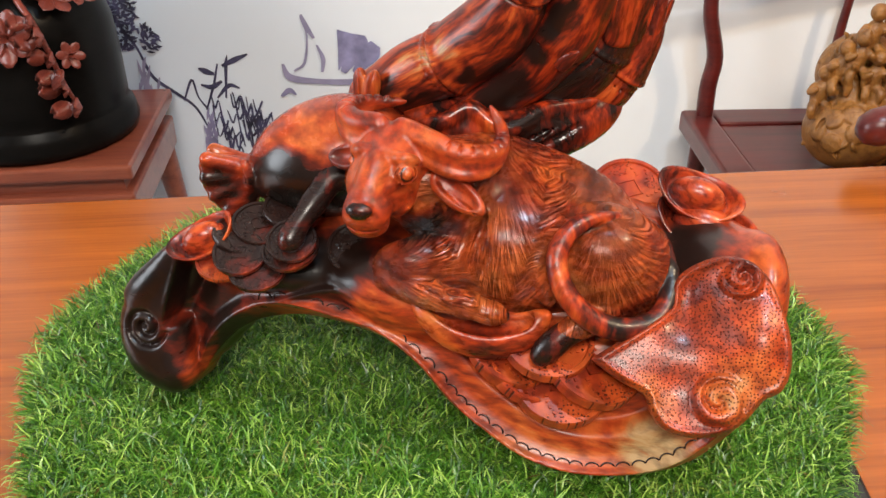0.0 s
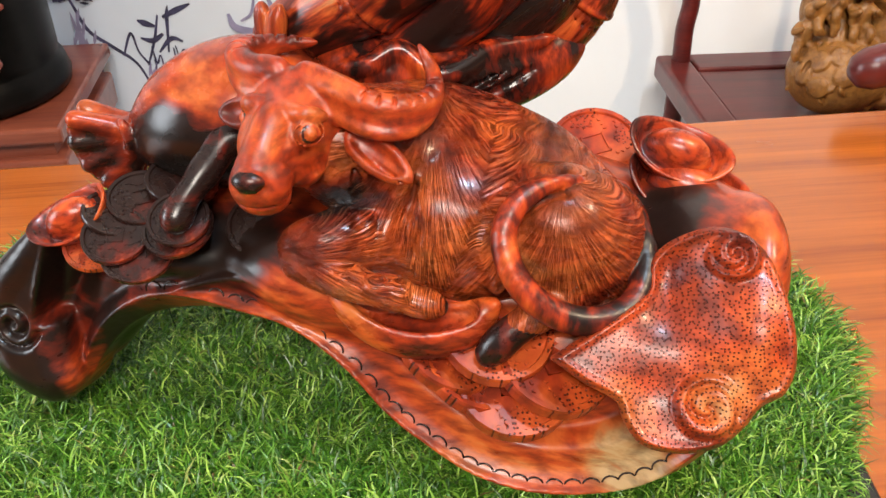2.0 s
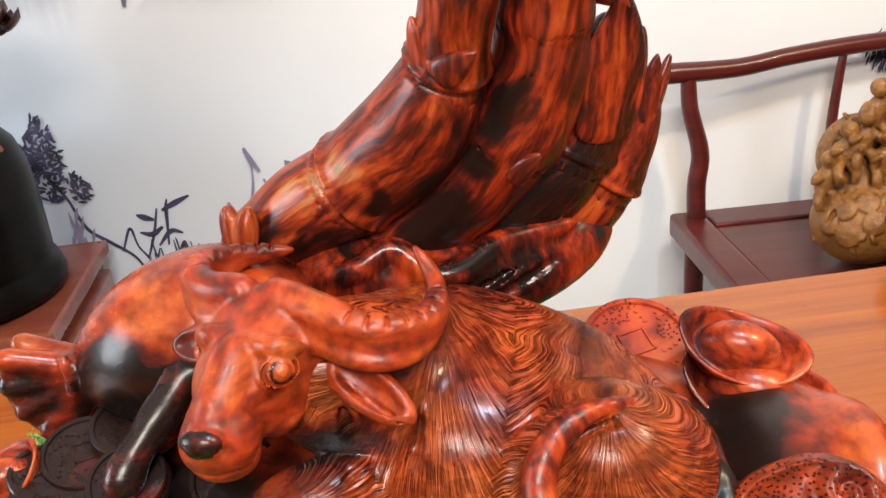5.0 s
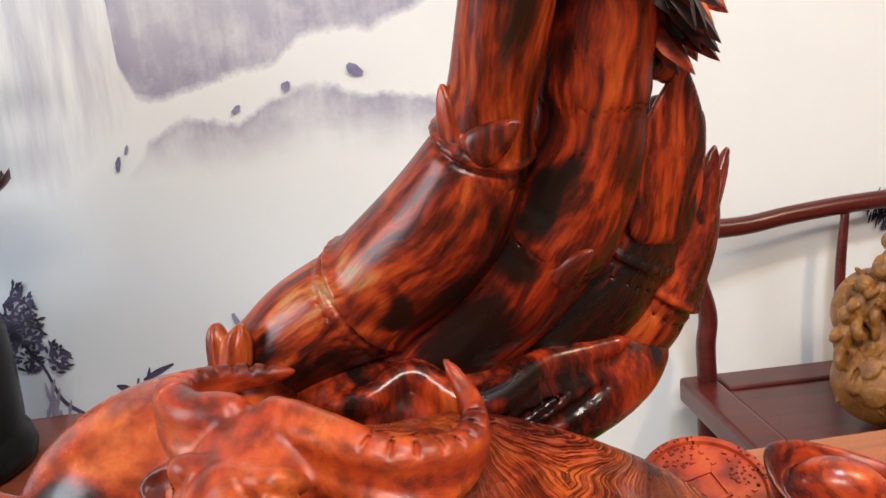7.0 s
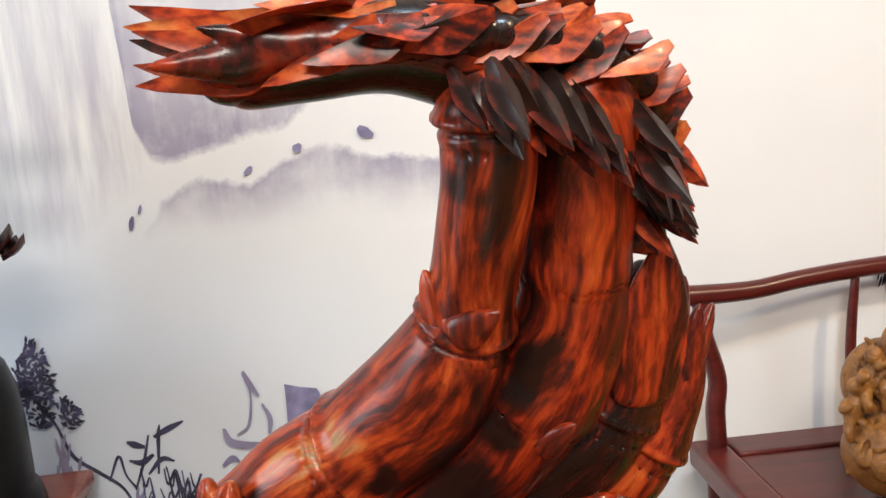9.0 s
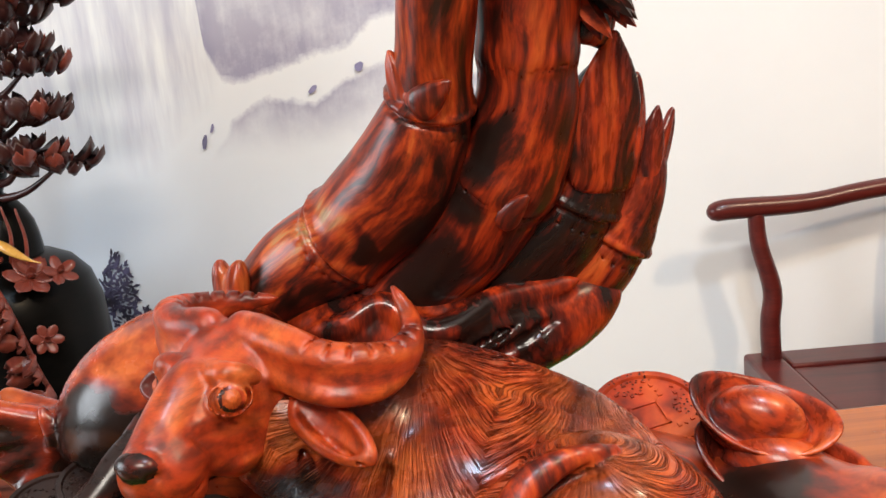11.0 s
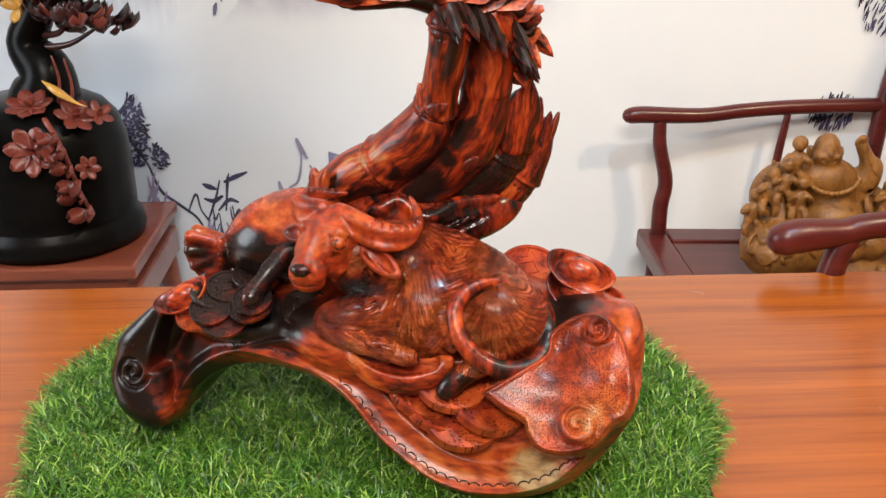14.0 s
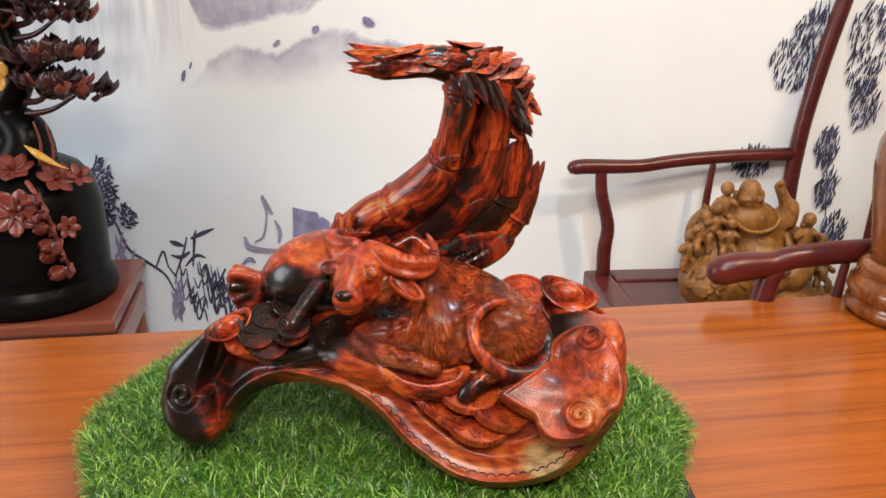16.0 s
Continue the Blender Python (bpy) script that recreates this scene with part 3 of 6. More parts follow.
def blades(count):
    """Short curled blades, some bent flat, leaning every way."""
    a, q = rng.uniform(0, 2 * math.pi, count), np.sqrt(rng.uniform(0, 1, count))
    r = mat_radius(a) * q
    edge = np.clip((q - 0.93) / 0.07, 0, 1)
    x, y = MC[0] + r * np.cos(a), MC[1] + r * np.sin(a)
    h = rng.uniform(0.012, 0.026, count)
    lean, way = rng.uniform(0.5, 1.8, count) + 0.2 * edge, rng.uniform(0, 2 * math.pi, count)
    way = np.where(rng.uniform(0, 1, count) < edge * 0.6, a, way)
    width, turn = rng.uniform(0.00040, 0.00080, count), way + math.pi / 2 + rng.uniform(-0.5, 0.5, count)
    bend = rng.uniform(-0.8, 0.8, count)
    side = np.stack([np.cos(turn) * width, np.sin(turn) * width, np.zeros(count)], 1)
    pos = np.stack([x, y, np.full(count, 0.1195)], 1)
    verts = np.zeros((count, 7, 3))
    verts[:, 0], verts[:, 1] = pos - side, pos + side
    for k in range(3):
        tilt = lean * (0.35 + 0.55 * k)
        d = way + bend * k
        pos = pos + np.stack([np.cos(d) * np.sin(tilt), np.sin(d) * np.sin(tilt), np.cos(tilt)], 1) * (h / 2.4)[:, None]
        if k < 2:
            verts[:, 2 + 2 * k], verts[:, 3 + 2 * k] = pos - side * 0.95, pos + side * 0.95
        else:
            verts[:, 6] = pos
    o = 7 * np.arange(count)[:, None]
    tris = np.concatenate([o + [0, 1, 3], o + [0, 3, 2], o + [2, 3, 5], o + [2, 5, 4], o + [4, 5, 6]])
    return verts.reshape(-1, 3), tris


tagged(link_mesh("pile", quad_mesh("pile", *blades(115000)), TURF, turf, smooth=False), kind="stuff")

# ---------------------------------------------------------------- the carving
carving = empty("wood_carving", "polished rosewood carving of a resting buffalo with bamboo, coins and ingots", "carving", at=(0, 0, 0))


def outline_distance(poly, u, v):
    """Signed distance (inside negative) from a smooth closed outline, on arrays u, v."""
    p = np.array(poly)
    p = spline(np.vstack([p, p[:1]]), 4)[:, :2]
    a, b = p[:-1], p[1:]
    best = np.full(u.shape, 9.0, np.float32)
    inside = np.zeros(u.shape, bool)
    for (ax, ay), (bx, by) in zip(a, b):
        ex, ey = bx - ax, by - ay
        t = np.clip(((u - ax) * ex + (v - ay) * ey) / (ex * ex + ey * ey + 1e-12), 0, 1)
        best = np.minimum(best, (u - ax - t * ex) ** 2 + (v - ay - t * ey) ** 2)
        if abs(ey) > 1e-12:
            inside ^= ((ay > v) != (by > v)) & (u < ex * (v - ay) / ey + ax)
    best = np.sqrt(best)
    return np.where(inside, -best, best).astype(np.float32)


def relief(clay, at, normal, poly, height, thick, k=0.004):
    """Adds a carved plate: an outline on the plane through `at`, with a face whose height is height(u, v, depth from the edge)."""
    n = np.array(normal, float)
    n /= np.linalg.norm(n)
    ux = np.array((1.0, 0, 0)) - n * n[0]
    ux /= np.linalg.norm(ux)
    vx = np.cross(n, ux)
    vx = vx if vx[2] > 0 else -vx
    p, at = np.array(poly), np.array(at)
    lo2, res = p.min(0) - 0.012, 0.0005
    nu, nv = ((p.max(0) + 0.012 - lo2) / res).astype(int) + 1
    u, v = np.meshgrid(lo2[0] + res * np.arange(nu), lo2[1] + res * np.arange(nv), indexing="ij")
    d2 = outline_distance(poly, u, v)
    hh = height(u, v, np.maximum(-d2, 0)).astype(np.float32)
    ends = np.array([at + ux * a + vx * b + n * c for a in (p[:, 0].min(), p[:, 0].max()) for b in (p[:, 1].min(), p[:, 1].max()) for c in (-thick, hh.max())])
    s, (x, y, z) = clay.window(ends.min(0) - 0.006, ends.max(0) + 0.006)
    x, y, z = x - at[0], y - at[1], z - at[2]
    a = ((x * ux[0] + y * ux[1] + z * ux[2] - lo2[0]) / res)
    b = ((x * vx[0] + y * vx[1] + z * vx[2] - lo2[1]) / res)
    w = x * n[0] + y * n[1] + z * n[2]
    i, j = np.clip(a, 0, nu - 1.001), np.clip(b, 0, nv - 1.001)
    out = np.maximum(abs(a - i), abs(b - j)) * res
    i0, j0 = i.astype(np.int32), j.astype(np.int32)
    fi, fj = (i - i0).astype(np.float32), (j - j0).astype(np.float32)

    def read(t):
        return (t[i0, j0] * (1 - fi) + t[i0 + 1, j0] * fi) * (1 - fj) + (t[i0, j0 + 1] * (1 - fi) + t[i0 + 1, j0 + 1] * fi) * fj

    d = np.maximum(np.maximum(read(d2), (w - read(hh)) * 0.8), -w - thick) + out
    clay.melt(s, d.astype(np.float32), k)


def step(x, a, b):
    t = np.clip((x - a) / (b - a), 0, 1)
    return t * t * (3 - 2 * t)


def spiral_groove(u, v, cu, cv, r0, turns, start, way=1):
    """0..1: how near a point lies to a spiral line."""
    best = np.full(u.shape, 9.0)
    for t in np.linspace(0, 1, 70):
        a = start + way * t * turns * 2 * math.pi
        r = r0 * (1 - t) ** 0.8
        best = np.minimum(best, (u - cu - r * math.cos(a)) ** 2 + (v - cv - r * math.sin(a)) ** 2)
    return np.exp(-best / 0.0018**2)


FACE = (-0.15, -0.95, 0.27)
BASE_AT = (0.275, 0.722, 0.19)
BASE_EDGE = [(-0.315, -0.006), (-0.305, 0.009), (-0.287, 0.028), (-0.263, 0.041), (-0.232, 0.047), (-0.202, 0.044), (-0.173, 0.037), (-0.146, 0.019), (-0.123, -0.005), (-0.1, -0.022), (-0.068, -0.040), (-0.029, -0.047),
             (0.014, -0.040), (0.046, -0.024), (0.072, 0.004), (0.091, 0.034), (0.098, 0.064), (0.095, 0.084), (0.085, 0.104), (0.058, 0.110), (0.011, 0.106), (-0.071, 0.105), (-0.156, 0.092), (-0.215, 0.086), (-0.262, 0.072), (-0.293, 0.052), (-0.311, 0.030), (-0.321, 0.006)]


def base_face(u, v, d):
    low = step(v, 0.10, 0.06)
    c = 0.0125 + 0.006 * step(u, -0.20, -0.28)
    h = -0.020 * (1 - np.clip(d / c, 0, 1)) ** 1.15
    h += 0.0034 * np.exp(-(((d - c) / 0.0024) ** 2)) * low
    h -= 0.0045 * step(d, c + 0.001, c + 0.014) * low
    h -= 0.032 * step(d, 0.034, 0.060) + 0.034 * step(v, 0.052 + 0.20 * np.abs(np.minimum(u + 0.06, 0)), 0.085 + 0.20 * np.abs(np.minimum(u + 0.06, 0)))
    return h


SCROLL_EDGE = [(0.040, 0.079), (0.020, 0.056), (-0.002, 0.034), (-0.017, 0.019), (-0.022, 0.002), (-0.021, -0.016), (-0.012, -0.035), (0.007, -0.048), (0.027, -0.05), (0.042, -0.033), (0.037, -0.015), (0.033, 0.011), (0.038, 0.031), (0.046, 0.050), (0.048, 0.063)]


def scroll_face(u, v, d):
    q = 1 - np.clip(d / (0.020 - 0.012 * step(v, 0.01, 0.04)), 0, 1)
    h = 0.016 * (np.sqrt(1 - q * q) - 1) + 0.006
    fold = step(u - 0.33 * np.maximum(v - 0.012, 0), 0.0215, 0.0245) * step(v, 0.004, 0.012)
    h -= 0.021 * fold
    h += 0.0012 * np.exp(-(((u - 0.0208 - 0.33 * np.maximum(v - 0.012, 0)) / 0.0015) ** 2)) * step(v, 0.006, 0.014)
    g = spiral_groove(u, v, 0.006, 0.005, 0.0165, 1.8, -0.3, -1)
    return h - 0.0060 * g


def carved_base():
    c = Clay((-0.15, 0.68, 0.11), (0.42, 1.0, 0.33), 0.0015)
    c.chain([(-0.055, 0.825, 0.168, 0.024), (-0.03, 0.822, 0.195, 0.022), (0.0, 0.82, 0.225, 0.022), (0.06, 0.82, 0.240, 0.024), (0.12, 0.81, 0.226, 0.030), (0.17, 0.80, 0.198, 0.032), (0.24, 0.79, 0.175, 0.032), (0.30, 0.785, 0.185, 0.036), (0.335, 0.79, 0.225, 0.032)], 0.012, 3)
    c.chain([(0.0, 0.84, 0.238, 0.024), (0.06, 0.845, 0.248, 0.032), (0.15, 0.85, 0.246, 0.043), (0.24, 0.85, 0.225, 0.055), (0.305, 0.85, 0.220, 0.050)], 0.03, 3)
    c.lump((0.25, 0.815, 0.192), (0.10, 0.070, 0.068), k=0.03)
    c.lump((0.285, 0.84, 0.165), (0.08, 0.09, 0.05), k=0.03)
    c.lump((0.335, 0.80, 0.245), (0.032, 0.05, 0.040), (0, 0, 0), k=0.02)
    c.lump((0.358, 0.800, 0.246), (0.022, 0.050, 0.048), (0, 8, 0), k=0.015)
    c.lump((0.335, 0.835, 0.252), (0.028, 0.050, 0.034), (0, 0, -8), k=0.02)
    c.lump((0.145, 0.795, 0.245), (0.080, 0.046, 0.032), (0, 10, 0), k=0.015)
    c.lump((0.035, 0.810, 0.255), (0.068, 0.036, 0.022), (0, 2, 0), k=0.012)
    relief(c, BASE_AT, FACE, BASE_EDGE, base_face, 0.040, 0.004)
    # the rolled end with its pointed leaf
    relief(c, (-0.078, 0.783, 0.200), FACE, SCROLL_EDGE, scroll_face, 0.040, 0.003)
    c.chain([(-0.078, 0.797, 0.222, 0.014), (-0.060, 0.796, 0.246, 0.009), (-0.041, 0.795, 0.274, 0.0015)], 0.005, 4)
    # hollow below the arch
    c.lump((0.050, 0.83, 0.135), (0.072, 0.10, 0.060), (0, 10, 0), k=0.01, cut=True)
    return c.skin("base", WOOD, carving, "red and black rosewood base shaped like a curved sceptre", 1)


carved_base()

SCALLOP = bpy.data.meshes.new("scallop")
v, f = tube([(0.0050 * math.cos(t), 0.0048 * math.sin(t), 0.0, 0.00055) for t in np.linspace(0.0, math.pi, 9)], 6, 1)
SCALLOP.from_pydata([tuple(p) for p in v], [], f)
SCALLOP.materials.append(WOOD_DARK)
SCALLOP.shade_smooth()
out = Vector(FACE).normalized()
along = (Vector((1, 0, 0)) - out * out[0]).normalized()
above = out.cross(along) if out.cross(along)[2] > 0 else -out.cross(along)
edge = spline(BASE_EDGE[3:16], 24)[:, :2]
run = np.concatenate([[0], np.cumsum(np.linalg.norm(np.diff(edge, axis=0), axis=1))])
slope_ = np.gradient(edge, axis=0)
for s in np.arange(0.012, run[-1] - 0.004, 0.0114):
    i = int(np.searchsorted(run, s))
    t = slope_[i] / np.linalg.norm(slope_[i])
    o = 0.0150 + 0.006 * float(step(edge[i, 0], -0.20, -0.28))
    cu, cv = edge[i] + np.array((-t[1], t[0])) * o
    p = Vector(BASE_AT) + along * cu + above * cv - out * 0.0009
    ob = new("scallop", SCALLOP)
    ob.matrix_world = frame_to(p, along * t[0] + above * t[1], out)
    ob.parent = carving

LEAF_EDGE = [(-0.067, 0.005), (-0.040, 0.024), (-0.020, 0.040), (-0.017, 0.057), (-0.004, 0.069), (0.018, 0.074), (0.038, 0.062), (0.049, 0.033), (0.052, 0.009), (0.047, -0.007), (0.036, -0.014), (0.028, -0.025), (0.016, -0.035), (-0.002, -0.039), (-0.02, -0.036), (-0.029, -0.025), (-0.033, -0.015), (-0.049, -0.007)]


def leaf_face(u, v, d):
    h = -0.006 * (1 - np.clip(d / 0.004, 0, 1)) ** 2
    h += 0.0016 * np.exp(-(((d - 0.0032) / 0.0016) ** 2))
    h += 0.012 * np.exp(-(((u - 0.034) / 0.020) ** 2 + ((v - 0.022) / 0.028) ** 2))
    h -= 0.017 * np.exp(-(((u + 0.008) / 0.016) ** 2 + ((v - 0.050) / 0.024) ** 2))
    h -= 0.004 * np.exp(-(((u + 0.012) / 0.02) ** 2 + ((v + 0.012) / 0.016) ** 2))
    for cu, cv, r0, start, way in ((0.010, -0.015, 0.0150, -0.3, 1), (0.022, 0.059, 0.0120, 2.2, 1)):
        r = np.hypot(u - cu, v - cv)
        h += 0.0075 * step(r, r0 * 1.15, r0 * 0.8)
        h -= 0.0052 * spiral_groove(u, v, cu, cv, r0 * 0.92, 1.15, start, way)
    return h


def pitted_leaf():
    c = Clay((0.235, 0.665, 0.19), (0.40, 0.81, 0.33), 0.0011)
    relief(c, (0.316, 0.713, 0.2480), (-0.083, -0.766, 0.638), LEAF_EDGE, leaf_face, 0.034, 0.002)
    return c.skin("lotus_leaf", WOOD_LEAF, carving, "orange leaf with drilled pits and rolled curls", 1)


pitted_leaf()


def sack():
    c = Clay((-0.09, 0.79, 0.24), (0.13, 0.95, 0.40), 0.0016, (0.022, -0.020, 0.001))
    c.lump((0.040, 0.868, 0.318), (0.063, 0.048, 0.043), (0, -18, 0), 0.01)
    c.bar((-0.004, 0.862, 0.310), (-0.016, 0.858, 0.307), 0.020, 0.011, 0.006)
    # the gathered mouth: two fans of pleats
    for layer in (0, 1):
        for i in range(8):
            a = radians(160 + 12 * i)
            end = (-0.010 + 0.037 * math.cos(a), 0.843 + 0.015 * layer + 0.004 * (i % 2), 0.311 + 0.035 * math.sin(a))
            c.bar((-0.012, 0.855 + 0.005 * layer, 0.309), end, 0.0075, 0.0058 + 0.0010 * (i % 2), 0.0012)
    c.chain([(-0.018, 0.844, 0.322, 0.0025), (-0.015, 0.843, 0.310, 0.0025), (-0.019, 0.848, 0.297, 0.0025)], 0.003)
    return c.skin("sack", WOOD_SACK, carving, "glossy tied money sack in black and orange wood", 2)


sack()


TAIL = [(0.286, 0.800, 0.300, 0.006), (0.299, 0.774, 0.281, 0.0062), (0.296, 0.754, 0.268, 0.0066), (0.285, 0.741, 0.262, 0.0070), (0.268, 0.734, 0.262, 0.0072), (0.253, 0.732, 0.267, 0.0072),
        (0.239, 0.733, 0.277, 0.0070), (0.229, 0.738, 0.290, 0.0066), (0.225, 0.747, 0.304, 0.0064), (0.231, 0.757, 0.315, 0.0060), (0.244, 0.767, 0.3205, 0.0048), (0.262, 0.776, 0.3205, 0.0020)]


def buffalo_body():
    c = Clay((0.02, 0.68, 0.22), (0.34, 0.93, 0.40), 0.0011)
    # trunk
    c.lump((0.208, 0.818, 0.277), (0.084, 0.054, 0.050), (0, 16, -8), 0.02)
    c.lump((0.166, 0.822, 0.292), (0.046, 0.042, 0.042), (0, 0, 0), 0.02)
    c.lump((0.194, 0.792, 0.276), (0.043, 0.034, 0.038), (0, 10, 0), 0.02)
    c.chain([(0.158, 0.842, 0.325, 0.012), (0.20, 0.848, 0.316, 0.012), (0.245, 0.845, 0.297, 0.012), (0.275, 0.825, 0.276, 0.012)], 0.02)
    # haunch
    c.lump((0.256, 0.783, 0.281), (0.044, 0.037, 0.040), (0, 25, 0), 0.003)
    c.lump((0.278, 0.80, 0.268), (0.028, 0.035, 0.033), (0, 0, 0), 0.015)
    # neck
    c.chain([(0.168, 0.825, 0.305, 0.033), (0.150, 0.808, 0.316, 0.029), (0.132, 0.795, 0.328, 0.024)], 0.015)
    # forelegs: one folded in front, one stretched to the coins
    c.chain([(0.166, 0.782, 0.278, 0.019), (0.138, 0.767, 0.284, 0.0150), (0.118, 0.762, 0.282, 0.0125)], 0.006)
    c.chain([(0.118, 0.760, 0.275, 0.0115), (0.142, 0.750, 0.270, 0.0100), (0.160, 0.745, 0.268, 0.0082), (0.172, 0.743, 0.267, 0.0096)], 0.002)
    c.lump((0.183, 0.743, 0.263), (0.015, 0.0095, 0.0080), (0, 14, 0), 0.001)
    c.lump((0.161, 0.740, 0.2735), (0.0075, 0.006, 0.0055), (0, 10, 0), 0.003)
    c.bar((0.174, 0.730, 0.276), (0.172, 0.732, 0.258), 0.0013, 0.0013, 0.0008, cut=True)
    c.bar((0.176, 0.7335, 0.2655), (0.198, 0.7335, 0.2600), 0.0010, 0.0012, 0.0008, cut=True)
    for i in range(4):
        c.chain([(0.114 + 0.004 * i, 0.7495 + 0.0006 * i, 0.290 - 0.0042 * i, 0.0006), (0.130 + 0.005 * i, 0.7455, 0.286 - 0.0042 * i, 0.0010), (0.150 + 0.003 * i, 0.740, 0.279 - 0.0036 * i, 0.0006)], 0.0008, cut=True)
    c.chain([(0.120, 0.812, 0.312, 0.014), (0.090, 0.812, 0.321, 0.0105), (0.073, 0.806, 0.323, 0.0088), (0.066, 0.796, 0.316, 0.0072), (0.061, 0.789, 0.310, 0.0074), (0.056, 0.781, 0.304, 0.0058), (0.052, 0.776, 0.299, 0.0062), (0.049, 0.770, 0.292, 0.0085)], 0.004)
    c.bar((0.0475, 0.7595, 0.304), (0.0440, 0.7610, 0.280), 0.0018, 0.0018, 0.0008, cut=True)
    # hind leg and hoof
    c.chain([(0.268, 0.764, 0.262, 0.011), (0.249, 0.748, 0.258, 0.0090), (0.236, 0.742, 0.252, 0.0074), (0.226, 0.738, 0.244, 0.0078), (0.219, 0.736, 0.236, 0.0070)], 0.004)
    c.bar((0.222, 0.728, 0.244), (0.214, 0.728, 0.229), 0.0010, 0.0010, 0.001, cut=True)
    # tail curled round the haunch
    c.chain(TAIL, 0.0015)
    c.chain([(0.222, 0.757, 0.264, 0.004), (0.214, 0.762, 0.285, 0.004), (0.222, 0.768, 0.306, 0.004), (0.243, 0.772, 0.320, 0.003)], 0.006)
    c.chain([(0.252, 0.744, 0.305, 0.0012), (0.258, 0.744, 0.292, 0.0012), (0.256, 0.742, 0.281, 0.0012)], 0.002, cut=True)
    c.chain([(0.252, 0.772, 0.328, 0.0020), (0.2390, 0.7705, 0.3250, 0.0036), (0.2245, 0.766, 0.3185, 0.0046), (0.2135, 0.761, 0.3075, 0.0050), (0.2085, 0.7565, 0.2959, 0.0050), (0.2085, 0.753, 0.2838, 0.0048), (0.2140, 0.7515, 0.268, 0.0038)], 0.002, 4, cut=True)
    c.chain([(0.258, 0.766, 0.318, 0.0012), (0.2512, 0.7664, 0.3161, 0.0018), (0.242, 0.7637, 0.3125, 0.0020), (0.236, 0.760, 0.308, 0.0014)], 0.002, 4, cut=True)
    for i in range(4):
        c.chain([(0.146 + 0.010 * i, 0.775 - 0.002 * i, 0.330 - 0.006 * i, 0.0012), (0.150 + 0.010 * i, 0.768 - 0.002 * i, 0.314 - 0.006 * i, 0.0014), (0.150 + 0.009 * i, 0.762, 0.298 - 0.005 * i, 0.0012)], 0.004, cut=True)
    # creases behind the shoulder
    c.chain([(0.178, 0.777, 0.312, 0.002), (0.172, 0.764, 0.292, 0.002), (0.178, 0.757, 0.276, 0.002)], 0.006, cut=True)
    return c.surface(1)


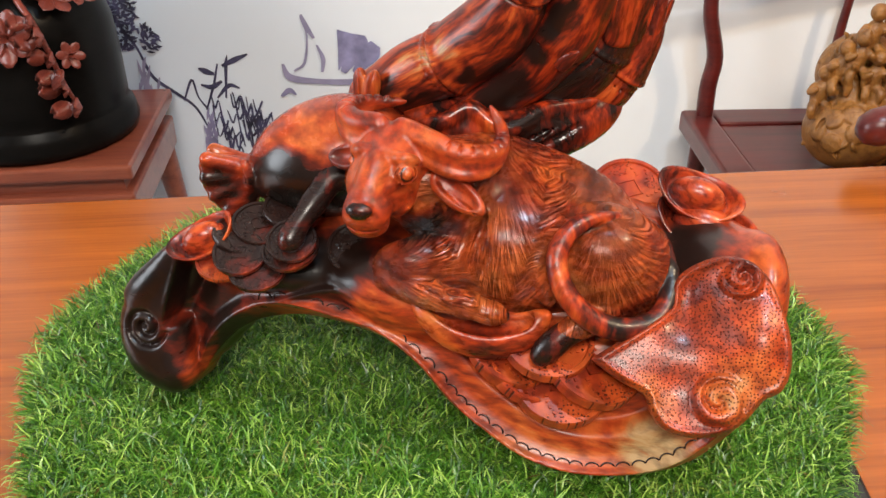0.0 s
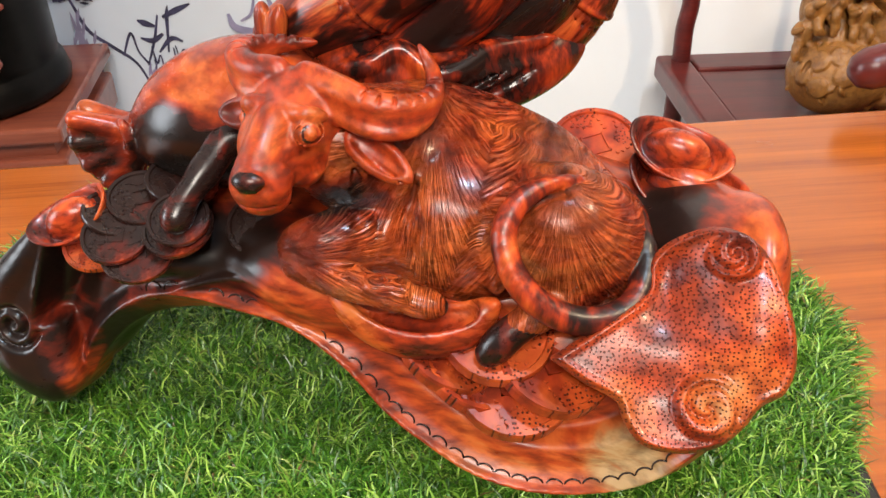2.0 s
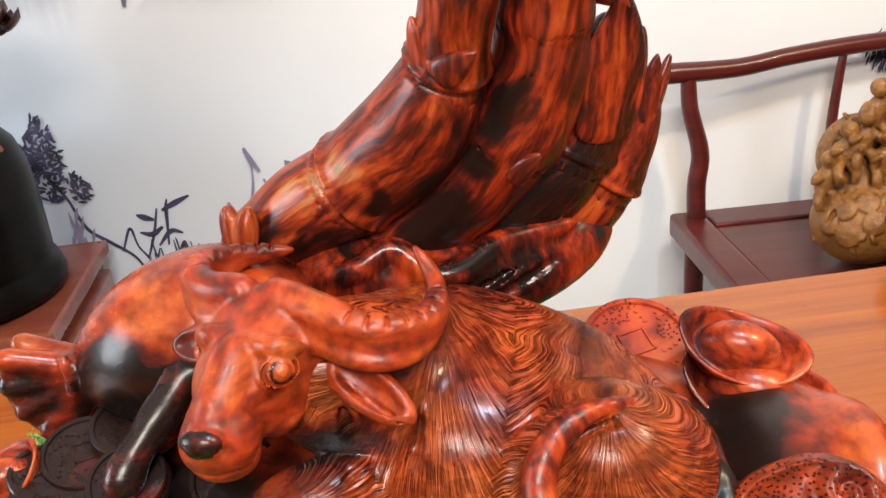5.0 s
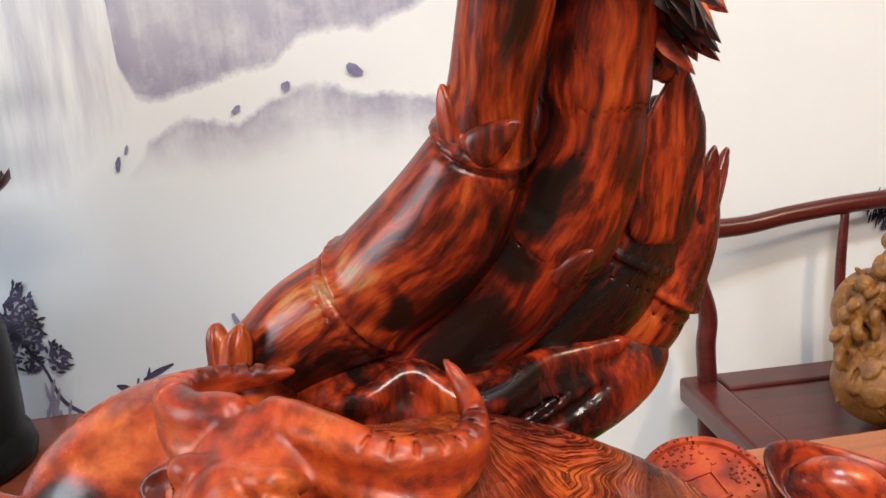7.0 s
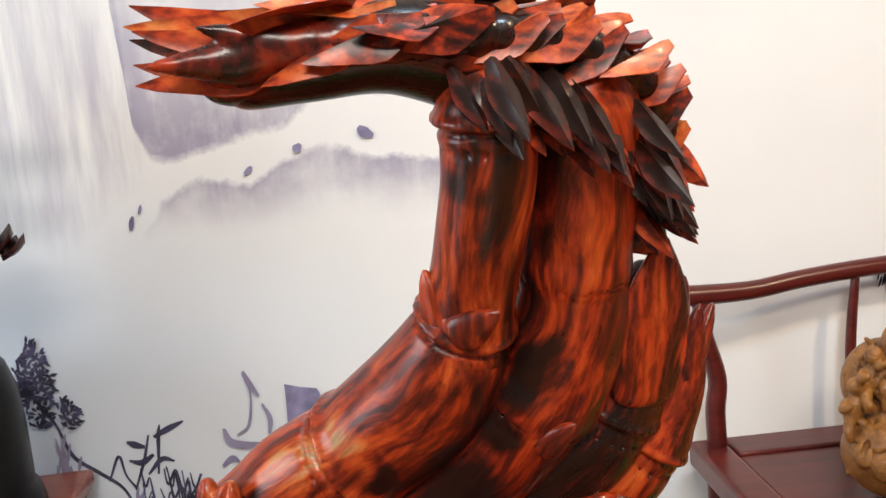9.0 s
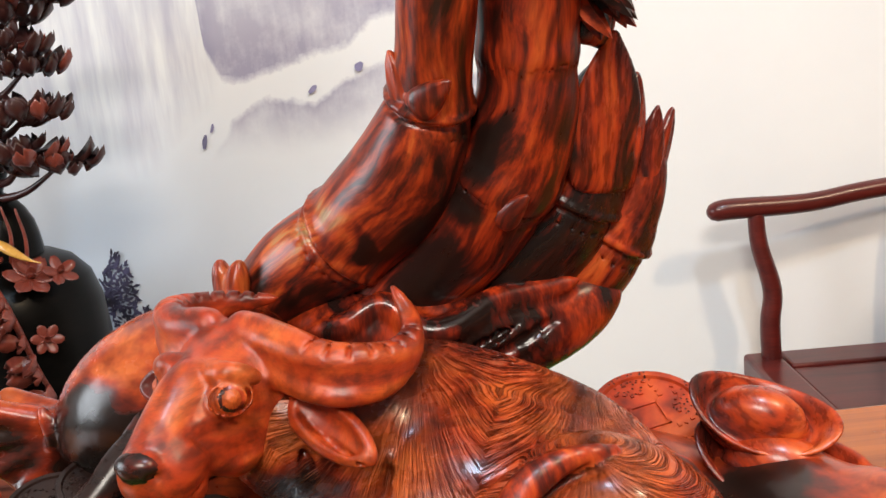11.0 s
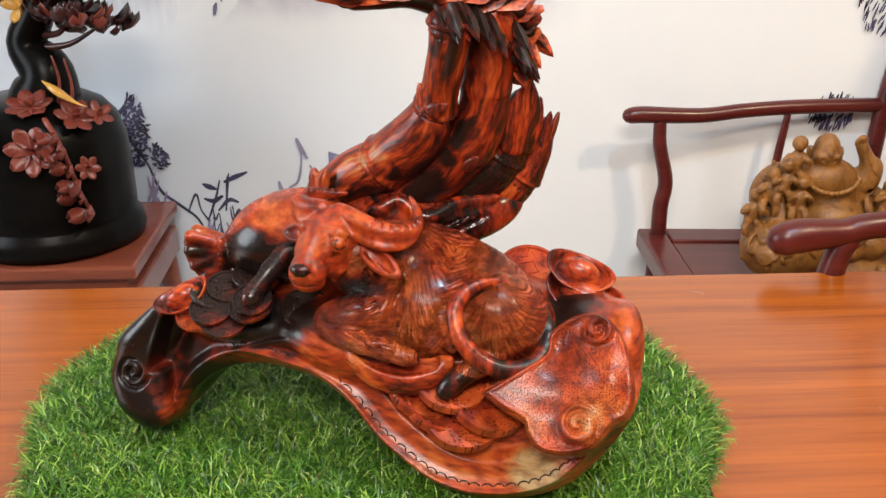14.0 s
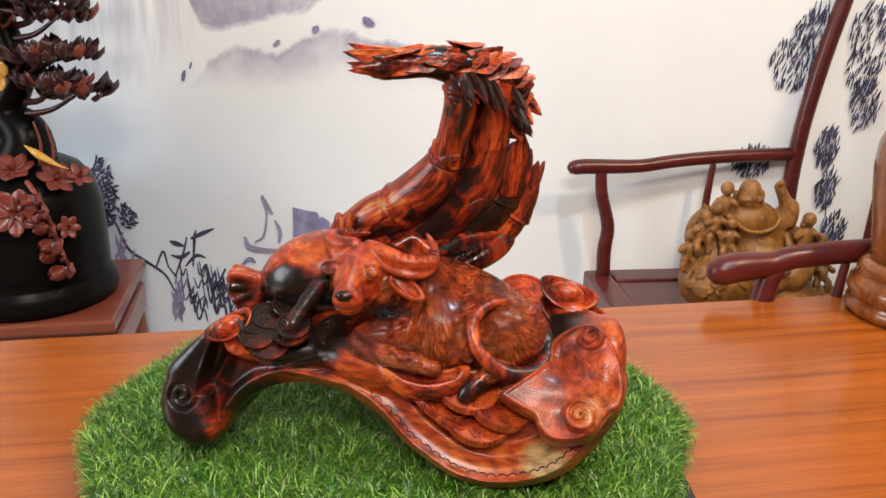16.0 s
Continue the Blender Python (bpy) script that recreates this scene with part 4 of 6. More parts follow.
def buffalo_head():
    c = Clay((0.035, 0.70, 0.29), (0.205, 0.87, 0.40), 0.0009)
    c.lump((0.117, 0.785, 0.352), (0.0215, 0.023, 0.018), (25, 0, -12), 0.01)
    c.lump((0.130, 0.795, 0.338), (0.020, 0.024, 0.022), k=0.012)
    c.chain([(0.116, 0.774, 0.348, 0.0180), (0.1130, 0.759, 0.3425, 0.0142), (0.1100, 0.745, 0.3370, 0.0116), (0.1085, 0.737, 0.3340, 0.0112)], 0.006)
    c.lump((0.1085, 0.7370, 0.3325), (0.0138, 0.0108, 0.0110), (15, 0, -8), 0.004)
    c.lump((0.1090, 0.7415, 0.3240), (0.0126, 0.0110, 0.0070), (0, 0, -8), 0.005)
    c.lump((0.123, 0.770, 0.334), (0.0125, 0.020, 0.0165), k=0.006)
    c.lump((0.102, 0.772, 0.337), (0.012, 0.018, 0.016), k=0.008)
    c.lump((0.1070, 0.7275, 0.3405), (0.0084, 0.0056, 0.0054), (35, 0, -8), 0.002)
    for x, s in ((0.1125, 1), (0.0975, -1)):
        c.lump((x + 0.0020, 0.7230, 0.3375), (0.0026, 0.004, 0.0018), (0, 30 * s, 0), 0.0012, cut=True)
    c.chain([(0.0925, 0.7440, 0.3275, 0.0004), (0.1010, 0.7300, 0.3265, 0.0005), (0.1085, 0.7275, 0.3265, 0.0005), (0.1165, 0.7300, 0.3270, 0.0005), (0.1240, 0.7430, 0.3285, 0.0004)], 0.0012, 4, cut=True)
    # bridge of the nose and brows
    c.chain([(0.113, 0.760, 0.3605, 0.004), (0.1105, 0.747, 0.3515, 0.004), (0.1085, 0.735, 0.3440, 0.003)], 0.008)
    c.chain([(0.1215, 0.762, 0.3605, 0.003), (0.1300, 0.7575, 0.3610, 0.0032), (0.1365, 0.7640, 0.3570, 0.0025)], 0.004)
    c.chain([(0.1045, 0.768, 0.3625, 0.003), (0.0990, 0.7705, 0.3605, 0.003), (0.0965, 0.777, 0.3570, 0.0025)], 0.004)
    # eyes within ringed lids
    for p, out in (((0.1290, 0.7560, 0.3525), (0.55, -0.78, 0.25)), ((0.1000, 0.7735, 0.3515), (-0.85, -0.48, 0.2))):
        o = Vector(out).normalized()
        p = Vector(p)
        u = o.cross(Vector((0, 0, 1))).normalized()
        w = u.cross(o)
        c.lump(p + o * 0.0005, (0.0064, 0.0064, 0.0060), k=0.003)
        for r, d, size in ((0.0043, 0.0054, 0.0007), (0.0068, 0.0042, 0.0006)):
            ringpts = [p + o * d + u * (r * 1.15 * math.cos(a)) + w * (r * 0.90 * math.sin(a)) for a in np.arange(17) * math.pi / 8]
            for a, b in zip(ringpts[:-1], ringpts[1:]):
                c.bar(a, b, size, size, 0.0008)
        c.lump(p + o * 0.0052, (0.0036, 0.0036, 0.0036), k=0.0004)
        ringpts = [p + o * 0.0080 + (u * math.cos(a) + w * math.sin(a)) * 0.0024 for a in np.arange(13) * math.pi / 6]
        for a, b in zip(ringpts[:-1], ringpts[1:]):
            c.bar(a, b, 0.0005, 0.0005, 0.0004, cut=True)
        c.lump(p + o * 0.0092, (0.0012, 0.0012, 0.0012), k=0.0004, cut=True)
    # cheek and brow folds
    for i in range(6):
        c.chain([(0.1216 + 0.0018 * i, 0.7400 + 0.0032 * i, 0.3460, 0.0005), (0.1258 + 0.0018 * i, 0.7450 + 0.0032 * i, 0.3380, 0.0010), (0.1262 + 0.0016 * i, 0.7470 + 0.0036 * i, 0.3290, 0.0006)], 0.003, cut=True)
    for i in range(3):
        c.chain([(0.120 + 0.003 * i, 0.7615 + 0.003 * i, 0.3665 + 0.0014 * i, 0.0007), (0.128 + 0.002 * i, 0.7590 + 0.004 * i, 0.3660 + 0.001 * i, 0.0009), (0.1355 + 0.0015 * i, 0.764 + 0.003 * i, 0.3625, 0.0006)], 0.001, cut=True)
    # horns sweeping out and back, ringed
    right = [(0.124, 0.789, 0.364, 0.0115), (0.143, 0.780, 0.360, 0.0110), (0.158, 0.774, 0.356, 0.0105), (0.172, 0.775, 0.354, 0.0098), (0.182, 0.784, 0.353, 0.0085), (0.187, 0.798, 0.356, 0.0064), (0.185, 0.810, 0.363, 0.0042), (0.178, 0.816, 0.374, 0.001)]
    left = [(0.108, 0.792, 0.365, 0.0115), (0.093, 0.798, 0.364, 0.0108), (0.083, 0.810, 0.366, 0.0100), (0.084, 0.824, 0.366, 0.0080), (0.094, 0.835, 0.366, 0.0056), (0.106, 0.839, 0.366, 0.0036), (0.118, 0.840, 0.366, 0.001)]
    for horn in (right, left):
        c.chain([(x, y, z + r * 0.34, r * 0.62) for x, y, z, r in horn], 0.003)
        c.chain([(x, y, z - r * 0.36, r * 0.62) for x, y, z, r in horn], 0.003)
        c.chain([(x, y - 0.62 * r, z - 0.80 * r, r * 0.22) for x, y, z, r in horn[:-2]], 0.004)
        line = spline(horn, 8)
        for i in range(14, 44, 4):
            p, t = line[i, :3], line[i + 1, :3] - line[i - 1, :3]
            t /= np.linalg.norm(t)
            side = np.cross(t, (0, 0, 1))
            side /= np.linalg.norm(side)
            up, r = np.cross(side, t), line[i, 3] * 0.93
            ringpts = [p + r * (math.cos(a) * side + math.sin(a) * up) for a in np.arange(0, 6) * math.pi / 13 + 0.9]
            for a, b in zip(ringpts[:-1], ringpts[1:]):
                c.bar(a, b, 0.0009, 0.0009, 0.0004, cut=True)
    # ears
    c.blade((0.143, 0.778, 0.343), (0.176, 0.760, 0.327), (0.2, -0.85, 0.45), 0.0098, 0.0050, 0.0052)
    c.blade((0.100, 0.785, 0.348), (0.076, 0.794, 0.344), (-0.1, -0.8, 0.5), 0.0088, 0.0048, 0.0040)
    for k in (-1, 0, 1):
        c.chain([(0.150 - 0.001 * k, 0.7700 - 0.001 * k, 0.3400 + 0.0030 * k, 0.0006), (0.162 - 0.002 * k, 0.7615 - 0.002 * k, 0.3345 + 0.0050 * k, 0.0015), (0.175 - 0.002 * k, 0.7560, 0.3280 + 0.0040 * k, 0.0006)], 0.001, 4, cut=True)
    return c.surface(1)


def buffalo():
    (va, qa), (vb, qb) = buffalo_body(), buffalo_head()
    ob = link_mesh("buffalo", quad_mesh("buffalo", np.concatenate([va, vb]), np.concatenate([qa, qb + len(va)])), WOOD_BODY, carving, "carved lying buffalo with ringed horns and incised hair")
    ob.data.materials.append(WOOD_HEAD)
    ob.data.materials.append(WOOD_DARK)
    ob.data.materials.append(WOOD_BROWN)
    ob.data.materials.append(WOOD_TAIL)
    middle, mb = vb[qb].mean(1), va[qa].mean(1)
    pad = (((middle - (0.1070, 0.7255, 0.3410)) / (0.0082, 0.0066, 0.0052)) ** 2).sum(1) < 1
    rim = np.zeros(len(middle), bool)
    for p, o in (((0.1290, 0.7560, 0.3525), (0.55, -0.78, 0.25)), ((0.1000, 0.7735, 0.3515), (-0.85, -0.48, 0.2))):
        o = np.array(o) / np.linalg.norm(o)
        d = middle - p
        along_ = d @ o
        off = np.linalg.norm(d - along_[:, None] * o, axis=1)
        rim |= (along_ > 0) & (along_ < 0.012) & (off > 0.0034) & (off < 0.0047)
    foot = ((mb[:, 0] < 0.082) | ((mb[:, 0] < 0.250) & (mb[:, 0] > 0.196) & (mb[:, 1] < 0.752) & (mb[:, 2] < 0.258 - 0.35 * (mb[:, 0] - 0.225))))
    tail_line = spline(TAIL, 6)
    close = ((mb[:, None] - tail_line[None, :, :3].astype(np.float32)) ** 2).sum(2)
    on_tail = np.sqrt(close.min(1)) < tail_line[close.argmin(1), 3] + 0.0012
    slots = np.concatenate([np.where(mb[:, 0] < 0.070, 2, np.where(foot, 3, np.where(on_tail, 4, 0))).astype(np.int32), np.where(pad, 3, np.where(rim, 3, 1)).astype(np.int32)])
    ob.data.polygons.foreach_set("material_index", slots)


buffalo()


def coin_mesh(r, name="coin"):
    """A thick round coin with a raised rim, a square boss with a sunk square, and raised marks in four fields."""
    v, f = lathe([(r * 0.86, 0.0), (r, 0.0016), (r, 0.0046), (r * 0.98, 0.0056), (r * 0.88, 0.0056), (r * 0.85, 0.0044), (r * 0.3, 0.0046)], 32)
    me = bpy.data.meshes.new(name)
    me.from_pydata(v, [], f)
    bm = bmesh.new()
    bm.from_mesh(me)
    for i in range(4):
        a = radians(90 * i)
        bmesh.ops.create_cube(bm, size=1, matrix=pose(r * 0.24 * math.cos(a), r * 0.24 * math.sin(a), 0.0045, 0, 0, 90 * i) @ Matrix.Diagonal((r * 0.05, r * 0.53, 0.0020, 1)))
        for k in range(9):
            b = a + radians(45 + 9 * (k - 4))
            q = r * (0.50 + 0.09 * ((k * 5) % 4))
            bmesh.ops.create_cube(bm, size=1, matrix=pose(q * math.cos(b), q * math.sin(b), 0.0045, 0, 0, math.degrees(b) + 35 * k) @ Matrix.Diagonal((r * 0.07, r * 0.05, 0.0014, 1)))
    bmesh.ops.recalc_face_normals(bm, faces=bm.faces)
    bm.to_mesh(me)
    bm.free()
    return me


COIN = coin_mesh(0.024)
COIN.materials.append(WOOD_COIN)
COIN_DARK = COIN.copy()
COIN_DARK.materials.clear()
COIN_DARK.materials.append(WOOD_DARK)


def coin(me, at, rot, s=1.0, label="", thick=1.0):
    ob = new("coin", me)
    ob.matrix_world = pose(*at, *rot) @ Matrix.Diagonal((s, s, s * thick, 1))
    ob.parent = carving
    return tagged(ob, label)


for at, rot, s, me in (
    ((0.012, 0.765, 0.2700), (26, 4, 10), 1.0, COIN_DARK), ((0.046, 0.772, 0.2720), (24, -4, 0), 1.1, COIN_DARK), ((-0.004, 0.772, 0.2590), (22, 8, 0), 1.0, COIN),
    ((0.020, 0.790, 0.2790), (20, 0, 30), 1.1, COIN_DARK), ((0.040, 0.802, 0.2840), (16, 0, 50), 1.15, COIN_DARK), ((0.048, 0.770, 0.2790), (26, -6, 20), 0.95, COIN_DARK), ((0.006, 0.780, 0.2740), (24, 6, 60), 1.0, COIN_DARK),
    ((0.024, 0.762, 0.2620), (28, 2, 15), 1.1, COIN_DARK), ((0.088, 0.790, 0.2640), (30, 6, 0), 1.15, COIN_DARK), ((0.100, 0.785, 0.2580), (34, 8, 0), 1.1, COIN_DARK),
    ((0.222, 0.757, 0.2300), (16, 6, 8), 1.30, COIN), ((0.252, 0.751, 0.2160), (17, 6, 30), 1.38, COIN), ((0.232, 0.747, 0.2030), (17, 4, 12), 1.38, COIN),
    ((0.196, 0.760, 0.2170), (18, 9, 40), 1.32, COIN), ((0.206, 0.752, 0.2060), (20, 8, 60), 1.2, COIN),
    ((0.279, 0.880, 0.2840), (24, -8, 20), 1.2, COIN), ((0.294, 0.868, 0.2700), (28, 0, 0), 1.25, COIN),
):
    if at[0] < 0.12:
        at, s = (at[0], at[1] + 0.006, at[2] + 0.008), s * 0.76
    elif at[1] < 0.77:
        rot = (rot[0] + 7, rot[1], rot[2])
    coin(me, at, rot, s, thick=1.5 if 0.19 < at[0] < 0.26 else 1.0)


def ingot_mesh(name, long=0.040, wide=0.026, high=0.022, lift_end=0.42):
    prof = [(0.45, 0.0), (0.62, 0.03), (0.80, 0.35), (0.97, 0.78), (1.0, 0.86), (0.98, 0.92), (0.90, 0.90), (0.78, 0.70), (0.70, 0.60), (0.66, 0.64), (0.62, 0.95), (0.52, 1.25), (0.36, 1.48), (0.20, 1.58), (0.06, 1.62)]
    v, f = lathe(prof, 36)
    out = []
    for x, y, z in v:
        r = math.hypot(x, y)
        lift = lift_end * max(0, r - 0.6) / 0.4 * (x / max(r, 1e-6)) ** 2 if r > 0.6 else 0
        out.append((x * long, y * wide, (z + lift) * high))
    me = bpy.data.meshes.new(name)
    me.from_pydata(out, [], f)
    me.shade_smooth()
    return me


INGOT = ingot_mesh("ingot")
INGOT.materials.append(WOOD_PLAIN)
for me, at, rot, s in ((INGOT, (-0.014, 0.790, 0.272), (22, -26, 14), 0.66), (INGOT, (0.322, 0.858, 0.286), (26, 16, -10), 0.80), (INGOT, (0.328, 0.850, 0.264), (24, 14, -12), 0.92)):
    ob = new("ingot", me)
    ob.matrix_world = pose(*at, *rot) @ Matrix.Diagonal((s, s, s, 1))
    ob.parent = carving


def crescent(name, rows, flat, label):
    """A long boat-shaped ingot: a tapered hull with a lip along its upper edge."""
    p = np.array(rows)
    c = Clay(p[:, :3].min(0) - 0.022, p[:, :3].max(0) + 0.022, 0.0011)
    c.chain(rows, 0.006, 5)
    c.chain([(x, y - r * 0.30, z + r * 1.25, r * flat) for x, y, z, r in rows[1:-1]], 0.0012, 5, cut=True)
    c.chain([(x, y - r * 0.98, z + r * 0.42, r * 0.17) for x, y, z, r in rows], 0.0012, 5)
    c.chain([(x, y + r * 0.55, z + r * 0.85, r * 0.17) for x, y, z, r in rows], 0.0012, 5)
    c.chain([(x, y - r * 1.02, z + r * 0.02, 0.0012) for x, y, z, r in rows[1:-1]], 0.001, 5, cut=True)
    return c.skin(name, WOOD_PLAIN, carving, label, 1)


crescent("ingot", [(0.134, 0.760, 0.262, 0.003), (0.147, 0.753, 0.252, 0.009), (0.163, 0.750, 0.243, 0.012), (0.184, 0.748, 0.240, 0.013), (0.205, 0.748, 0.245, 0.010), (0.221, 0.750, 0.258, 0.003)], 0.85, "long boat-shaped ingot")
crescent("ingot", [(0.150, 0.768, 0.246, 0.003), (0.168, 0.760, 0.232, 0.009), (0.188, 0.757, 0.227, 0.010), (0.206, 0.757, 0.231, 0.008), (0.220, 0.758, 0.243, 0.003)], 0.85, "long boat-shaped ingot")


def straighten(me, line):
    """Stores on each vertex its place in a straightened culm, so that the grain runs along the bend."""
    co = np.zeros(len(me.vertices) * 3, np.float32)
    me.vertices.foreach_get("co", co)
    co = co.reshape(-1, 3)
    p = line[:, :3].astype(np.float32)
    run_ = np.concatenate([[0], np.cumsum(np.linalg.norm(np.diff(p, axis=0), axis=1))])
    near_ = np.argmin(((co[:, None] - p[None]) ** 2).sum(2), axis=1)
    tan = np.gradient(p, axis=0)
    tan /= np.linalg.norm(tan, axis=1)[:, None]
    side = np.cross(tan, (0, -1, 0.2))
    side /= np.linalg.norm(side, axis=1)[:, None]
    front = np.cross(side, tan)
    d = co - p[near_]
    out_ = np.stack([(d * side[near_]).sum(1) + p[0, 0] * 3, (d * front[near_]).sum(1), run_[near_] + (d * tan[near_]).sum(1)], 1)
    me.attributes.new("straightened", "FLOAT_VECTOR", "POINT").data.foreach_set("vector", out_.astype(np.float32).ravel())


def culm(rows, material, label="", nodes=(), step_=0.0012):
    """A bamboo culm along rows of (x, y, z, radius): swollen and grooved at the nodes (in spans), with a row of drilled dots below each groove."""
    line = spline(rows, 10)
    for q in nodes:
        i0 = q * 10
        for i in range(len(line)):
            g = (i - i0) / 10
            line[i, 3] += 0.0012 * math.exp(-((g - 0.12) / 0.14) ** 2) - 0.0024 * (1 if -0.45 < g < 0 else 0) * (1 + g / 0.45)
    lo, hi = (line[:, :3] - line[:, 3:]).min(0) - 0.006, (line[:, :3] + line[:, 3:]).max(0) + 0.006
    c = Clay(lo, hi, step_)
    for p, q in zip(line[:-1], line[1:]):
        c.bar(p[:3], q[:3], p[3] + 0.0008, q[3] + 0.0008, 0.0003)
    for q in nodes:
        for back, dots in ((0.0, False), (0.0065, True)):
            i = min(max(int(q * 10), 1), len(line) - 2)
            t = line[i + 1, :3] - line[i - 1, :3]
            t /= np.linalg.norm(t)
            p, r = line[i, :3] - t * back, line[i, 3] + 0.0008
            side = np.cross(t, (0, -1, 0.2))
            side /= np.linalg.norm(side)
            front = np.cross(side, t)
            at = lambda a: p + r * (math.cos(a) * front + math.sin(a) * side)
            if dots:
                for a in np.arange(-1.5, 1.51, 0.0062 / r):
                    c.lump(at(a) - 0.0012 * front, (0.0013, 0.0013, 0.0013), k=0.0003, cut=True)
            else:
                ring_ = [at(a) for a in np.linspace(0, 2 * math.pi, 33)]
                for a, b in zip(ring_[:-1], ring_[1:]):
                    c.bar(a, b, 0.0015, 0.0015, 0.0006, cut=True)
                lip = [at(a) + t * 0.0030 for a in np.linspace(0, 2 * math.pi, 33)]
                for a, b in zip(lip[:-1], lip[1:]):
                    c.bar(a, b, 0.0017, 0.0017, 0.0012)
    ob = c.skin("culm", material, carving, label, 1)
    straighten(ob.data, line)
    return ob


culm([(0.087, 0.893, 0.348, 0.0200), (0.101, 0.888, 0.357, 0.0220), (0.118, 0.882, 0.370, 0.0235), (0.142, 0.876, 0.383, 0.0245), (0.161, 0.868, 0.398, 0.0250), (0.177, 0.860, 0.413, 0.0245), (0.189, 0.850, 0.431, 0.0205), (0.196, 0.843, 0.446, 0.0165), (0.201, 0.834, 0.464, 0.0150), (0.205, 0.826, 0.480, 0.0150), (0.209, 0.819, 0.500, 0.0150), (0.210, 0.815, 0.518, 0.0155)], WOOD_CULM, nodes=(3.1, 6.9, 10.9))
culm([(0.137, 0.895, 0.335, 0.0240), (0.164, 0.890, 0.355, 0.0270), (0.191, 0.885, 0.377, 0.0275), (0.210, 0.876, 0.398, 0.0270), (0.225, 0.868, 0.418, 0.0252), (0.234, 0.860, 0.439, 0.0215), (0.236, 0.856, 0.456, 0.0200), (0.238, 0.852, 0.474, 0.0205), (0.240, 0.848, 0.496, 0.0212), (0.241, 0.842, 0.518, 0.0205)], WOOD_CULM_B, nodes=(3.55, 6.25))
culm([(0.188, 0.905, 0.341, 0.0240), (0.214, 0.902, 0.358, 0.0260), (0.239, 0.898, 0.380, 0.0250), (0.254, 0.894, 0.402, 0.0205), (0.260, 0.890, 0.423, 0.0165), (0.264, 0.886, 0.440, 0.0110), (0.266, 0.884, 0.452, 0.0030)], WOOD_CULM_DARK, nodes=(2.6,))
culm([(0.208, 0.918, 0.329, 0.0240), (0.240, 0.915, 0.347, 0.0250), (0.260, 0.912, 0.365, 0.0220), (0.274, 0.910, 0.385, 0.0170), (0.282, 0.908, 0.402, 0.0120), (0.286, 0.906, 0.417, 0.0060), (0.288, 0.905, 0.423, 0.0020)], WOOD_SHEATH, nodes=(2.3,))


def root_block():
    c = Clay((0.07, 0.82, 0.31), (0.29, 0.96, 0.41), 0.0013)
    c.chain([(0.115, 0.875, 0.331, 0.0160), (0.150, 0.875, 0.339, 0.0180), (0.184, 0.880, 0.330, 0.0220), (0.216, 0.888, 0.332, 0.0205), (0.242, 0.897, 0.337, 0.0150), (0.261, 0.905, 0.344, 0.0070)], 0.012)
    c.chain([(0.128, 0.857, 0.343, 0.002), (0.1434, 0.8548, 0.3473, 0.0030), (0.1606, 0.861, 0.3552, 0.0034), (0.172, 0.858, 0.348, 0.003), (0.184, 0.855, 0.342, 0.003), (0.1969, 0.8596, 0.3441, 0.0034), (0.2114, 0.8697, 0.3513, 0.0040), (0.2282, 0.8767, 0.3526, 0.0036), (0.250, 0.882, 0.356, 0.001)], 0.006, 4)
    for i in range(6):
        c.chain([(0.14 + 0.02 * i, 0.852 + 0.003 * i, 0.322, 0.0012), (0.158 + 0.02 * i, 0.850 + 0.004 * i, 0.330, 0.0020), (0.185 + 0.018 * i, 0.858 + 0.005 * i, 0.340, 0.0012)], 0.004, cut=True)
    return c.skin("root_block", WOOD_CULM_LOW, carving, "black and red wood under the bamboo with a wavy ridge", 1)


root_block()


def sheath(lobes, material=None, out=0.0035, sharp=2.2):
    """Pointed sheath scales that hug a culm."""
    pts = np.array([p for a, b, *_ in lobes for p in (a, b)])
    c = Clay(pts.min(0) - 0.016, pts.max(0) + 0.016, 0.0009)
    for a, b, facing, wide, thick in lobes:
        lift_ = Vector(facing).normalized() * out
        a, b = Vector(a) + lift_, Vector(b) + lift_
        x_ = (b - a).normalized()
        z_ = Vector(facing)
        z_ = (z_ - x_ * z_.dot(x_)).normalized()
        m = Matrix((x_, z_.cross(x_), z_)).transposed()
        reach = (b - a).length
        for t in np.linspace(0, 0.95, 17):
            w = min(1.0, 0.8 + t) * (1 - t**sharp) + 0.06
            c.lump(a.lerp(b, t) - z_ * (0.005 * (1 - t)), (reach * 0.10, wide * w, thick * (0.45 + 0.4 * w)), m, 0.002)
        mid, tip = a.lerp(b, 0.3) + z_ * thick, a.lerp(b, 0.95) + z_ * thick * 0.5
        c.bar(mid, tip, 0.0011, 0.0006, 0.002, cut=True)
    ob = c.skin("sheath", material or WOOD_CULM, carving, "", 1)
    straighten(ob.data, spline([(*lobes[0][0], 0.01), (*lobes[0][1], 0.01)], 10))
    return ob


